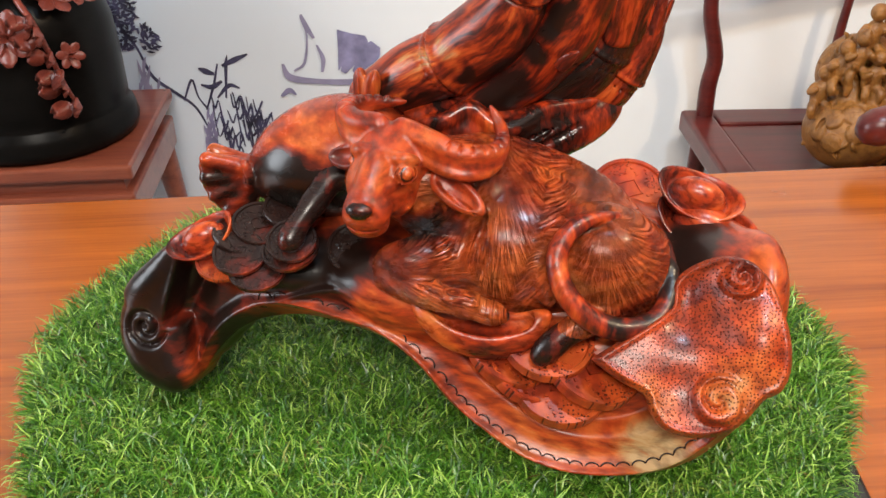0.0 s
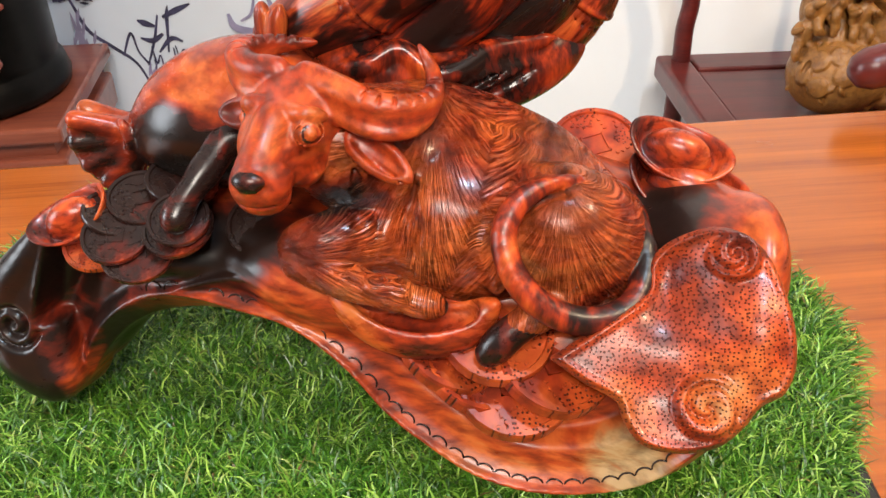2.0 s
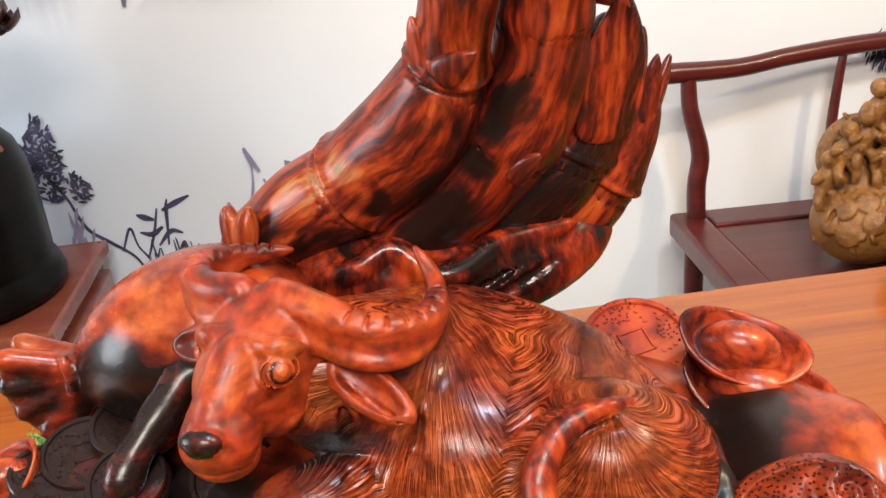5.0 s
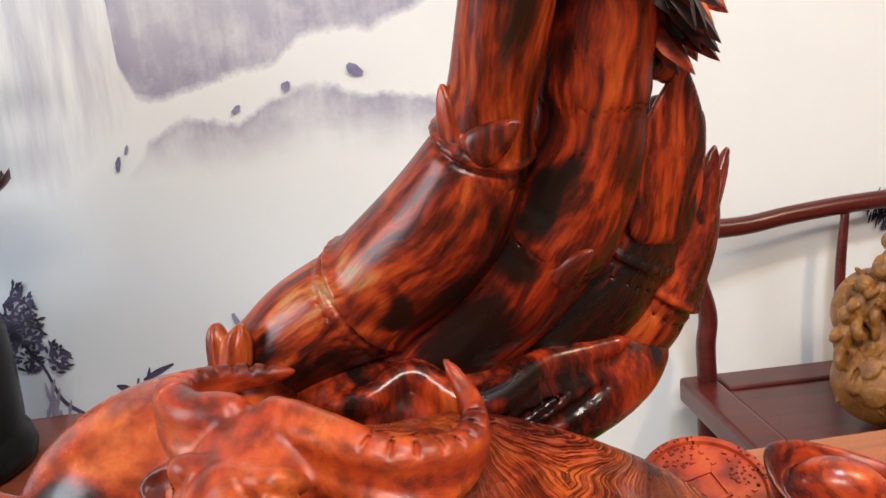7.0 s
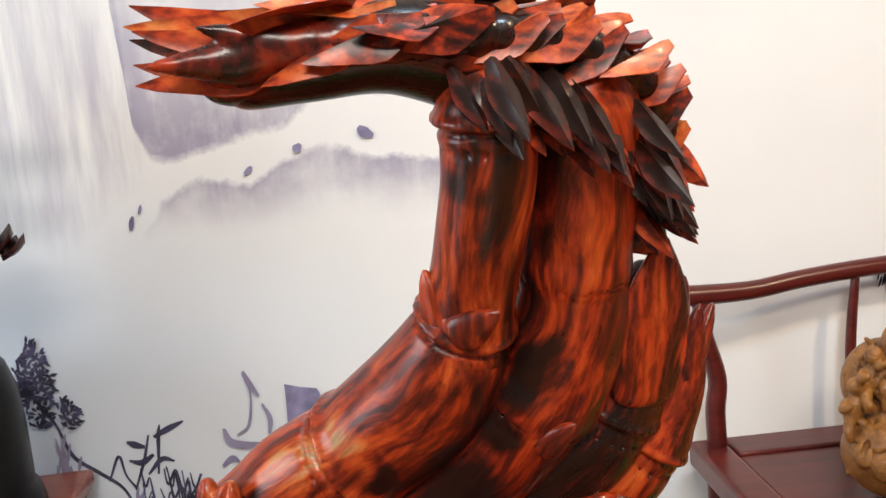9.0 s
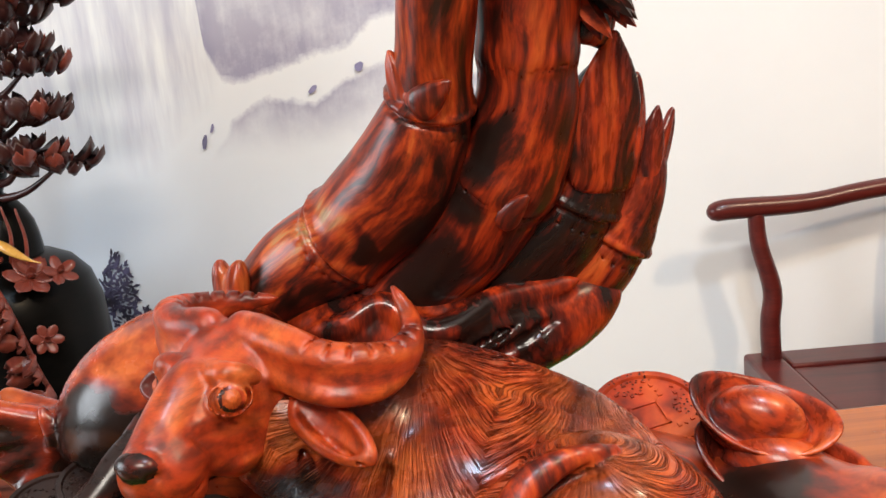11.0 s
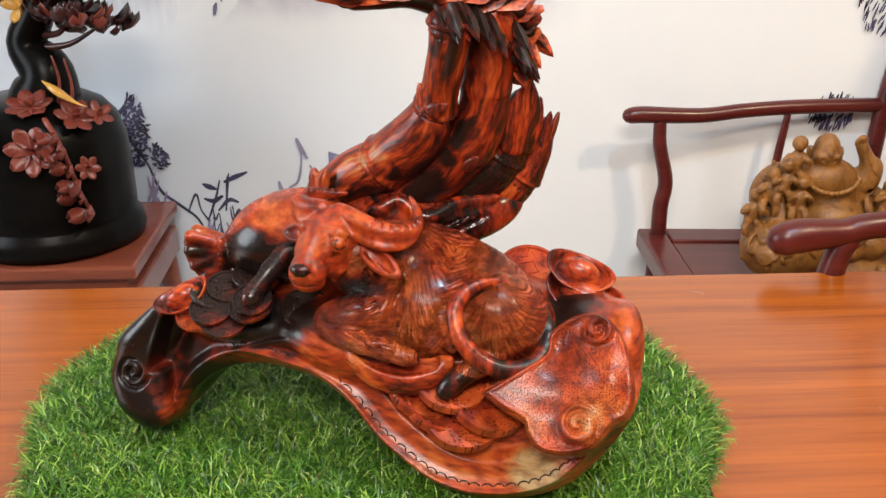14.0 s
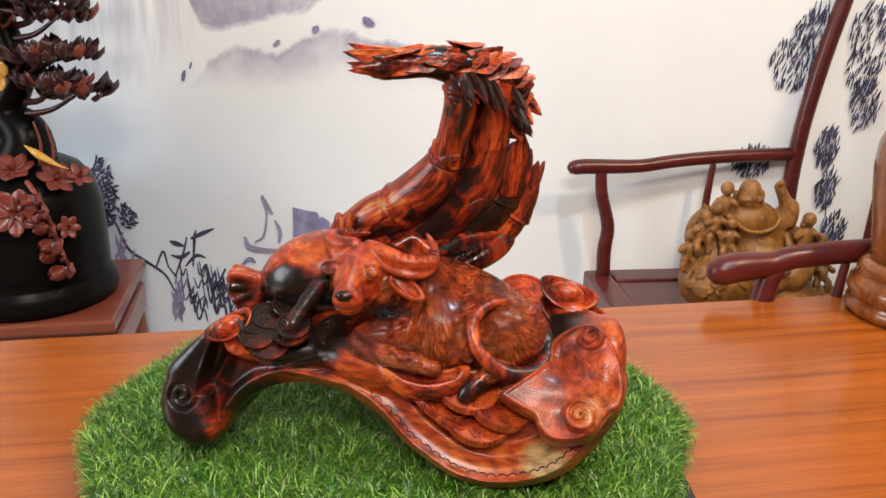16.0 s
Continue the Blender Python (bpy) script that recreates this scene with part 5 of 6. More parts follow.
sheath([((0.187, 0.83, 0.444), (0.186, 0.832, 0.467), (-0.6, -0.8, 0), 0.0062, 0.0034), ((0.192, 0.824, 0.443), (0.208, 0.822, 0.453), (0.2, -1, 0.1), 0.0065, 0.0034)])
sheath([((0.218, 0.85, 0.39), (0.232, 0.846, 0.402), (0.2, -1, 0.3), 0.0055, 0.0034)])
sheath([((0.262, 0.862, 0.464), (0.265, 0.866, 0.482), (0.3, -1, 0.2), 0.0075, 0.0040), ((0.266, 0.866, 0.461), (0.27, 0.87, 0.474), (0.9, -0.4, 0.2), 0.005, 0.003)], WOOD_CULM_DARK)
sheath([((0.264, 0.874, 0.402), (0.271, 0.872, 0.464), (0.45, -0.85, 0.1), 0.0175, 0.0042), ((0.272, 0.884, 0.398), (0.279, 0.884, 0.446), (0.8, -0.6, 0.1), 0.0130, 0.0040)], WOOD_SHEATH, sharp=3.5)
sheath([((0.281, 0.897, 0.387), (0.29, 0.902, 0.43), (0.3, -0.9, 0.1), 0.0065, 0.0035), ((0.286, 0.905, 0.385), (0.295, 0.908, 0.428), (0.9, -0.4, 0.1), 0.006, 0.0035)], WOOD_SHEATH, sharp=4.5)
sheath([((0.080, 0.868, 0.352), (0.084, 0.870, 0.378), (-0.7, -0.7, 0.1), 0.0060, 0.0052), ((0.087, 0.863, 0.355), (0.094, 0.866, 0.378), (-0.2, -1, 0.2), 0.0058, 0.0050)], sharp=7)
# stub and leafy crest at the top
culm([(0.208, 0.824, 0.538, 0.018), (0.181, 0.812, 0.543, 0.014), (0.156, 0.806, 0.540, 0.0115), (0.138, 0.804, 0.538, 0.0105)], WOOD_CULM_DARK)


def leaf_mesh(name, curl):
    """A thick folded bamboo leaf along x, one unit long."""
    verts, faces, n = [], [], 9
    for side in (1, -1):
        for i in range(n):
            t = i / (n - 1)
            w = 0.22 * min(1, (0.30 + 1.6 * t)) * (1 - max(0, t - 0.30) / 0.70) ** 0.75 + 0.002
            z = curl * t * t
            for q in (-1, -0.5, 0, 0.5, 1):
                verts.append((t, q * w, z - (0.20 * abs(q) - 0.05 * (abs(q) == 1)) * w / 0.22 + side * 0.03 * (1 - abs(q) * 0.7) * (1 - t * 0.8) + 0.02 * math.sin(9 * t + q) * (1 - t)))
    m = n * 5
    for i in range(n - 1):
        for j in range(4):
            a = i * 5 + j
            faces.append((a, a + 5, a + 6, a + 1))
            faces.append((m + a, m + a + 1, m + a + 6, m + a + 5))
    for i in range(n - 1):
        a = i * 5
        faces.append((a, m + a, m + a + 5, a + 5))
        faces.append((a + 4, a + 9, m + a + 9, m + a + 4))
    faces.append((0, 1, 2, 3, 4, m + 4, m + 3, m + 2, m + 1, m))
    e = (n - 1) * 5
    faces.append((e, m + e, m + e + 1, m + e + 2, m + e + 3, m + e + 4, e + 4, e + 3, e + 2, e + 1))
    me = bpy.data.meshes.new(name)
    me.from_pydata([(0.035 * x, 0.035 * y, 0.035 * z) for x, y, z in verts], [], faces)
    return me


LEAVES = []
for mat_, curl in ((WOOD_FOLIAGE, -0.12), (WOOD_FOLIAGE, 0.05), (WOOD_FOLIAGE_DARK, -0.2), (WOOD_FOLIAGE_DARK, -0.05)):
    me = leaf_mesh("leaf", curl)
    me.materials.append(mat_)
    me.shade_smooth()
    me.set_sharp_from_angle(angle=radians(24))
    LEAVES.append(me)


def leaf(kind, at, ahead, length, up=(0, 0, 1), wide=1.0):
    ob = new("leaf", LEAVES[kind])
    ob.matrix_world = Matrix.Translation((-0.001, 0.004, -0.010)) @ frame_to(at, ahead, up, length / 0.035) @ Matrix.Diagonal((1, wide, 1, 1))
    ob.parent = carving


random.seed(3)
crest = spline([(0.268, 0.865, 0.515), (0.262, 0.850, 0.540), (0.240, 0.832, 0.557), (0.212, 0.815, 0.563), (0.180, 0.803, 0.564), (0.150, 0.797, 0.564), (0.130, 0.794, 0.560)], 8)
solid = Clay((0.10, 0.76, 0.49), (0.30, 0.90, 0.59), 0.0016)
solid.chain([(x - 0.003, y + 0.006, z - 0.023, 0.0095) for x, y, z in crest[4::6]], 0.006, 2)
for i in range(22):
    p = crest[4 + 2 * i]
    solid.bar((p[0] + 0.004, p[1] - 0.004, p[2] - 0.020), (p[0] - 0.020, p[1] - 0.014 + 0.014 * (i % 3), p[2] - 0.013 - 0.007 * (i % 2)), 0.0075, 0.0012, 0.001)
solid.skin("leaf_mass", WOOD_BROWN, carving, "orange and black carved leaves bundled at the top", 1)
for i in range(36):
    p = crest[int(3 + i / 36 * (len(crest) - 12))]
    j = [random.uniform(-1, 1) for _ in range(6)]
    row_ = i % 3
    leaf(0 if random.random() < 0.7 else 1, (p[0] + 0.016 + 0.004 * j[0], p[1] - 0.012 + 0.011 * row_, p[2] + 0.004 * row_ - 0.004 + 0.002 * j[2]), (-1 + 0.35 * j[3], -0.42 + 0.45 * j[4], -0.34 + 0.14 * row_ + 0.20 * j[5]), random.uniform(0.028, 0.042), up=(-0.3 + 0.8 * j[1], -0.75 + 0.30 * row_, 0.55 + 0.4 * j[0]), wide=1.0 + 0.5 * random.random())
for i in range(9):
    j = [random.uniform(-1, 1) for _ in range(5)]
    leaf(i % 2, (0.158 + 0.006 * j[0], 0.796 + 0.006 * (i % 3 - 1), 0.559 + 0.005 * (i // 3 - 1)), (-1, 0.10 * (i % 3 - 1), 0.02 + 0.07 * (i // 3 - 1)), random.uniform(0.046, 0.056), up=(0, -0.7, 0.7), wide=0.85)
for i in range(64):
    p = crest[int(i / 64 * 26)]
    j = [random.uniform(-1, 1) for _ in range(6)]
    leaf(2 + i % 2, (p[0] - 0.004 + 0.007 * j[0], p[1] - 0.016 + 0.010 * j[1], p[2] - 0.019 + 0.005 * j[2]), (0.5 + 0.3 * j[3], -0.35 + 0.4 * j[4], -0.9), random.uniform(0.020, 0.032), up=(0.3, -1, 0.3), wide=0.95)
for at_, ahead in (((0.270, 0.862, 0.506), (0.35, -0.1, -1)), ((0.266, 0.856, 0.512), (0.6, -0.3, -0.8)), ((0.272, 0.866, 0.516), (0.7, 0.0, -0.7)), ((0.262, 0.850, 0.502), (0.25, -0.3, -1))):
    leaf(0, at_, ahead, 0.030, up=(0.3, -1, 0.2), wide=1.3)

# ---------------------------------------------------------------- armchair
CA = 8.0
chair = empty("armchair", "dark red polished hardwood armchair with curved arms", "chair", at=(0.452, 1.985, 0), rz=CA)
AZ, SZ, CW = 0.176, -0.090, 0.60


def arm(y, front, z, k=1.0, droop=0.0, lean=0.0):
    v, f = tube([(front, y, z - 0.002 - droop, (0.017 + droop / 4) * k), (front + 0.03, y, z - droop * 0.6, (0.018 + droop / 5) * k), (max(0.15, front + 0.09), y, z - 0.001, 0.016 * k), (0.24, y, z + 0.010, 0.0155 * k), (0.36, y, z + 0.019, 0.0155 * k), (0.54, y, z + 0.024, 0.0155)], 16, 5)
    link("arm", v, f, CHAIR, chair)
    x = front + 0.065
    v, f = tube([(x + 0.022, y, SZ - 0.02, 0.017), (x + 0.02, y, SZ + 0.06, 0.017), (x + 0.025 - lean * 0.4, y, SZ + 0.12, 0.016 * k), (x + 0.005 + lean * 0.5, y, SZ + 0.20, 0.0145 * k), (x + lean, y, z - 0.010, 0.0135 * k)], 14, 5)
    link("arm_post", v, f, CHAIR, chair)
    v, f = tube([(0.325, y, SZ - 0.01, 0.008), (0.325, y, SZ + 0.15, 0.009), (0.335, y, z + 0.012, 0.007)], 10, 5)
    link("spindle", v, f, CHAIR, chair)
    v, f = tube([(0.530, y, FLOOR_Z, 0.018), (0.530, y, SZ, 0.018), (0.533, y, AZ, 0.018), (0.56, y, AZ + 0.20, 0.0185), (0.61, y, AZ + 0.42, 0.0185), (0.64, y, AZ + 0.56, 0.018)], 14, 5)
    link("back_post", v, f, CHAIR, chair)
    v, f = tube([(0.085, y, FLOOR_Z, 0.018), (0.085, y, SZ - 0.02, 0.018)], 14, 3)
    link("leg", v, f, CHAIR, chair)


arm(0.0, 0.0, AZ)
arm(-CW, 0.11, AZ - 0.032, 1.3, 0.010, 0.035)
part("seat_rail", box((0.045, -CW - 0.03, SZ - 0.045), (0.105, 0.03, SZ), 0.008, 3), CHAIR, chair)
part("seat_rail", box((0.51, -CW - 0.03, SZ - 0.045), (0.565, 0.03, SZ), 0.008, 3), CHAIR, chair)
for y in (-CW - 0.03, -0.045):
    part("seat_rail", box((0.1055, y, SZ - 0.045), (0.5095, y + 0.075, SZ - 0.0005), 0.006, 3), CHAIR, chair)
part("seat_panel", box((0.1055, -CW + 0.0455, SZ - 0.03), (0.5095, -0.0455, SZ - 0.006), 0.003, 2), CHAIR, chair)
v, f = tube([(0.64, 0.06, AZ + 0.57, 0.02), (0.645, -CW / 2, AZ + 0.60, 0.022), (0.64, -CW - 0.06, AZ + 0.57, 0.02)], 14, 6)
link("top_rail", v, f, CHAIR, chair)
v, f = tube([(0.53, -0.37, SZ, 0.036), (0.555, -0.37, AZ + 0.1, 0.034), (0.60, -0.37, AZ + 0.35, 0.034), (0.64, -0.37, AZ + 0.57, 0.034)], 14, 6, 0.24)
link("back_splat", v, f, CHAIR, chair)

# ---------------------------------------------------------------- boxwood figure on the chair


def boxwood_figure():
    c = Clay((0.60, 1.64, -0.10), (1.08, 1.98, 0.26), 0.0021)
    o = np.array((0.815, 1.80, SZ + 0.004))
    at = lambda x, y, z: o + np.array((x, y, z))
    row = lambda x, y, z, r: at(x, y, z).tolist() + [r]
    # sack, lap and rocky foot
    c.lump(at(-0.070, -0.03, 0.068), (0.080, 0.075, 0.068), (0, -8, 0), k=0.012)
    c.lump(at(0.05, 0.02, 0.03), (0.135, 0.090, 0.034), k=0.012)
    c.lump(at(0.085, -0.02, 0.085), (0.040, 0.045, 0.036), (0, 20, 0), k=0.006)
    c.lump(at(0.02, -0.03, 0.075), (0.06, 0.05, 0.03), (0, 5, 0), k=0.006)
    c.lump(at(0.030, 0.020, 0.125), (0.115, 0.050, 0.075), (0, 6, 0), k=0.012)
    c.lump(at(-0.085, 0.010, 0.165), (0.050, 0.042, 0.060), (0, 25, 0), k=0.012)
    c.lump(at(0.105, 0.010, 0.110), (0.055, 0.045, 0.050), k=0.010)
    # belly, chest, shoulders
    c.lump(at(0.016, -0.010, 0.128), (0.062, 0.052, 0.040), k=0.006)
    c.lump(at(0.006, 0.010, 0.172), (0.058, 0.044, 0.034), k=0.012)
    c.lump(at(0.016, -0.058, 0.132), (0.004, 0.006, 0.004), k=0.002, cut=True)
    # head with jowls, brow and ears
    c.lump(at(-0.014, -0.008, 0.258), (0.0235, 0.026, 0.029), k=0.004)
    c.lump(at(-0.014, -0.018, 0.245), (0.0255, 0.021, 0.0165), k=0.006)
    c.lump(at(-0.008, 0.0, 0.200), (0.060, 0.042, 0.040), k=0.014)
    for s_ in (-1, 1):
        c.lump(at(-0.014 + 0.028 * s_, 0.0, 0.247), (0.006, 0.006, 0.015), k=0.003)
        c.lump(at(-0.014 + 0.0135 * s_, -0.032, 0.248), (0.0085, 0.006, 0.006), k=0.003)
        c.chain([row(-0.014 + 0.005 * s_, -0.036, 0.2605, 0.0024), row(-0.014 + 0.011 * s_, -0.035, 0.2630, 0.0024), row(-0.014 + 0.017 * s_, -0.031, 0.2600, 0.0022)], 0.001, cut=True)
    c.lump(at(-0.014, -0.037, 0.253), (0.0055, 0.006, 0.006), k=0.002)
    c.chain([row(-0.026, -0.035, 0.2425, 0.0024), row(-0.014, -0.040, 0.2365, 0.0036), row(-0.002, -0.035, 0.2425, 0.0024)], 0.001, cut=True)
    # raised arm with a sleeve; the other arm to the sack
    c.chain([row(0.046, 0.01, 0.196, 0.022), row(0.070, 0.0, 0.196, 0.020), row(0.068, -0.004, 0.226, 0.015), row(0.054, -0.006, 0.254, 0.010), row(0.046, -0.008, 0.268, 0.009)], 0.006)
    c.lump(at(0.070, 0.0, 0.208), (0.023, 0.022, 0.036), (0, 20, 0), k=0.006)
    c.chain([row(0.038, -0.008, 0.270, 0.005), row(0.044, -0.014, 0.281, 0.006), row(0.053, -0.006, 0.276, 0.005)], 0.003)
    c.chain([row(-0.05, 0.0, 0.172, 0.024), row(-0.078, -0.015, 0.150, 0.022), row(-0.090, -0.035, 0.128, 0.018)], 0.006)
    for i in range(5):
        c.chain([row(0.054 + 0.006 * i, -0.020, 0.245 - 0.008 * i, 0.0018), row(0.066 + 0.004 * i, -0.024, 0.215 - 0.006 * i, 0.0022), row(0.076 + 0.004 * i, -0.022, 0.190 - 0.006 * i, 0.0018)], 0.002, cut=True)
    # beads round the neck
    for i in range(15):
        a = math.pi * (0.08 + 0.84 * i / 14)
        c.lump(at(-0.004 + 0.048 * math.cos(a), -0.040 - 0.012 * math.sin(a), 0.218 - 0.034 * math.sin(a)), (0.0050,) * 3, k=0.001)
    # robe edges
    c.chain([row(-0.052, -0.03, 0.190, 0.006), row(-0.054, -0.050, 0.150, 0.007), row(-0.050, -0.062, 0.112, 0.008), row(0.0, -0.078, 0.100, 0.007), row(0.05, -0.072, 0.100, 0.008), row(0.075, -0.05, 0.125, 0.007), row(0.066, -0.03, 0.170, 0.006)], 0.004)
    for i in range(9):
        c.chain([row(-0.055 + 0.018 * i, -0.060, 0.106, 0.0015), row(-0.06 + 0.019 * i, -0.076, 0.090, 0.0018), row(-0.066 + 0.020 * i, -0.080, 0.066, 0.0014)], 0.002, cut=True)
    # small companions
    for x, y, z, s_ in ((-0.070, -0.022, 0.232, 0.92), (-0.088, -0.036, 0.196, 0.85), (-0.112, -0.034, 0.178, 0.85), (-0.136, -0.034, 0.135, 0.85), (-0.060, -0.045, 0.168, 0.8), (0.106, -0.024, 0.168, 0.95), (0.140, -0.01, 0.120, 0.95), (0.160, 0.0, 0.085, 0.8)):
        c.lump(at(x, y, z), (0.017 * s_, 0.016 * s_, 0.030 * s_), (0, 14, 0), k=0.004)
        c.lump(at(x + 0.002, y - 0.006, z + 0.042 * s_), (0.0155 * s_, 0.015 * s_, 0.016 * s_), k=0.002)
        for w in (-1, 1):
            c.lump(at(x + 0.005 * w + 0.002, y - 0.021 * s_, z + 0.044 * s_), (0.0022,) * 3, k=0.001, cut=True)
            c.chain([row(x + 0.014 * w * s_, y - 0.004, z + 0.014 * s_, 0.007 * s_), row(x + 0.024 * w * s_, y - 0.014, z + 0.004, 0.006 * s_), row(x + 0.016 * w * s_, y - 0.024, z + 0.012, 0.0055 * s_)], 0.003)
            c.chain([row(x + 0.010 * w * s_, y - 0.006, z - 0.020 * s_, 0.009 * s_), row(x + 0.016 * w * s_, y - 0.018, z - 0.030 * s_, 0.008 * s_), row(x + 0.014 * w * s_, y - 0.018, z - 0.046 * s_, 0.006 * s_)], 0.003)
    # flat coins on the sack
    for a, b in ((-2.35, 0.55), (-1.9, 0.75), (-2.6, 0.15), (-2.2, -0.05), (-1.75, 0.30), (-2.75, 0.6), (-1.3, 0.75)):
        d = np.array((math.cos(a) * math.cos(b), math.sin(a) * math.cos(b), math.sin(b)))
        p = at(-0.070, -0.03, 0.068) + d * (0.080, 0.075, 0.068)
        z_ = Vector(d)
        x_ = z_.orthogonal().normalized()
        m = Matrix((x_, z_.cross(x_), z_)).transposed()
        c.lump(p, (0.0175, 0.0175, 0.0050), m, 0.001)
        for w in (-1, 1):
            q = Vector(p) + z_ * 0.0050
            c.bar(q - x_ * 0.011 * w + z_.cross(x_) * 0.007, q + x_ * 0.004 * w - z_.cross(x_) * 0.012, 0.0012, 0.0012, 0.001, cut=True)
    rnd = random.Random(8)
    for cx, cy, cz, rx, ry, rz, count in ((0.030, 0.020, 0.125, 0.115, 0.050, 0.075, 70), (-0.070, -0.03, 0.068, 0.080, 0.075, 0.068, 26), (0.105, 0.010, 0.110, 0.055, 0.045, 0.050, 34), (-0.085, 0.010, 0.165, 0.050, 0.044, 0.060, 60)):
        for _ in range(count):
            a, b = rnd.uniform(-math.pi, 0), rnd.uniform(-0.6, 1.3)
            p = at(cx + rx * math.cos(a) * math.cos(b), cy + ry * math.sin(a) * math.cos(b), cz + rz * math.sin(b))
            size_ = rnd.uniform(0.003, 0.008)
            c.lump(p, (size_ * 0.7, size_, size_ * rnd.uniform(1.2, 2.6)), (rnd.uniform(-30, 30), rnd.uniform(-50, 50), 0), k=0.002, cut=rnd.random() < 0.45)
    for i in range(18):
        a = rnd.uniform(-math.pi, 0)
        c.lump(at(0.06 + 0.125 * math.cos(a), 0.01 + 0.085 * math.sin(a), rnd.uniform(0.008, 0.045)), (rnd.uniform(0.010, 0.020), 0.014, rnd.uniform(0.008, 0.013)), (0, rnd.uniform(-40, 40), 0), k=0.003)
    ob = c.skin("boxwood_statue", BOXWOOD, None, "", 1)
    return tagged(ob, "honey-coloured boxwood seated figure with a sack on the chair", "statue")


boxwood_figure()

# ---------------------------------------------------------------- turned vase on the table
vase = empty("turned_vase", "turned rosewood vase with ringed foot standing on the table", "vase", at=(0.950, 1.36, TZ + 0.001))
FOOT = [(0.130, 0.0), (0.138, 0.012), (0.138, 0.028), (0.128, 0.034), (0.132, 0.040), (0.140, 0.055), (0.136, 0.075), (0.122, 0.085), (0.118, 0.095), (0.124, 0.105), (0.116, 0.118), (0.104, 0.125)]
BODY = [(0.104, 0.1252), (0.103, 0.15), (0.108, 0.20), (0.118, 0.27), (0.123, 0.33), (0.120, 0.38), (0.105, 0.42), (0.080, 0.445), (0.060, 0.455), (0.055, 0.47), (0.062, 0.49), (0.05, 0.492), (0.045, 0.47)]
link("foot", *lathe([(r * 0.74, z * 0.74) for r, z in FOOT], 48), TURNED, vase)
link("body", *lathe([(r * 0.74, z * 0.74) for r, z in BODY], 48), TURNED, vase)

# ---------------------------------------------------------------- plinth and blackwood pot
plinth = empty("pot_plinth", "reddish wooden plinth with a framed top beside the wall", "stand", at=(-0.80, 1.825, 0), rz=TA)
PZ = -0.10
part("top_board", box((-0.23, -0.21, PZ - 0.03), (0.23, 0.20, PZ), 0.006, 2), STAND, plinth)
part("waist", box((-0.205, -0.185, PZ - 0.06), (0.205, 0.175, PZ - 0.0302)), STAND, plinth)
part("apron", box((-0.225, -0.205, PZ - 0.13), (0.225, 0.195, PZ - 0.0602), 0.006, 2), STAND, plinth)
for x in (-0.195, 0.195):
    for y in (-0.175, 0.165):
        v, f = tube([(x, y, PZ - 0.131, 0.028), (x * 1.08, y * 1.08, PZ - 0.30, 0.022), (x * 1.12, y * 1.12, FLOOR_Z, 0.026)], 12, 5)
        link("leg", v, f, STAND, plinth)
pot = empty("carved_pot", "black wooden pot with carved red flowers and a small tree", "pot", at=(-0.775, 1.81, PZ + 0.0008))
v, f = lathe([(0.150, 0.0), (0.182, 0.004), (0.186, 0.02), (0.180, 0.045), (0.172, 0.056), (0.170, 0.062), (0.172, 0.07), (0.172, 0.16), (0.168, 0.22), (0.155, 0.265), (0.130, 0.295), (0.10, 0.31), (0.03, 0.315)], 48)
link("pot_body", v, f, BLACKWOOD, pot)
v, f = tube([(0.02, 0, 0.30, 0.075), (0.03, 0.0, 0.36, 0.055), (0.0, 0, 0.42, 0.04), (0.04, 0, 0.50, 0.032), (0.02, 0.0, 0.60, 0.025), (0.05, 0.0, 0.72, 0.018)], 16, 5)
link("trunk", v, f, BLACKWOOD, pot)


def petal_mesh():
    verts, faces = [], []
    for i in range(6):
        t = i / 5
        w = 0.33 * math.sqrt(max(0.01, 1 - ((t - 0.56) / 0.46) ** 2))
        for q in (-1, 0, 1):
            verts.append((t, q * w, 0.22 * t * t + 0.10 * q * q))
    for i in range(6):
        t = i / 5
        w = 0.33 * math.sqrt(max(0.01, 1 - ((t - 0.56) / 0.46) ** 2))
        for q in (-1, 0, 1):
            verts.append((t, q * w, 0.22 * t * t + 0.10 * q * q - 0.05))
    for i in range(5):
        for j in range(2):
            a = i * 3 + j
            faces += [(a, a + 3, a + 4, a + 1), (18 + a, 18 + a + 1, 18 + a + 4, 18 + a + 3)]
        a = i * 3
        faces += [(a, 18 + a, 18 + a + 3, a + 3), (a + 2, a + 5, 18 + a + 5, 18 + a + 2)]
    faces += [(15, 33, 34, 16), (16, 34, 35, 17)]
    me = bpy.data.meshes.new("petal")
    me.from_pydata(verts, [], faces)
    me.materials.append(BUDWOOD)
    me.shade_smooth()
    return me


PETAL = petal_mesh()
TREE_LEAF = PETAL.copy()
TREE_LEAF.materials.clear()
TREE_LEAF.materials.append(BUD_DARK)
rp = random.Random(4)


def petal(name, at, ahead, up, size, mesh=PETAL):
    ob = new(name, mesh)
    ob.parent = pot
    ob.matrix_local = frame_to(at, ahead, up, size) @ Matrix.Diagonal((1, 1.45, 3.0, 1) if name == "leaf" else (1, 0.95, 0.8, 1))


def flower(at, out, size, petals=7):
    o = Vector(out).normalized()
    s = o.cross(Vector((0.1, 0.2, 1))).normalized()
    t = o.cross(s)
    for ring_, (n, lift, k) in enumerate(((petals, 0.06, 1.0), (2, 1.8, 0.55))):
        for i in range(n):
            a = 2 * math.pi * (i + 0.5 * ring_) / n
            d = s * math.cos(a) + t * math.sin(a) + o * lift
            petal("petal", at, d, o, size * k)


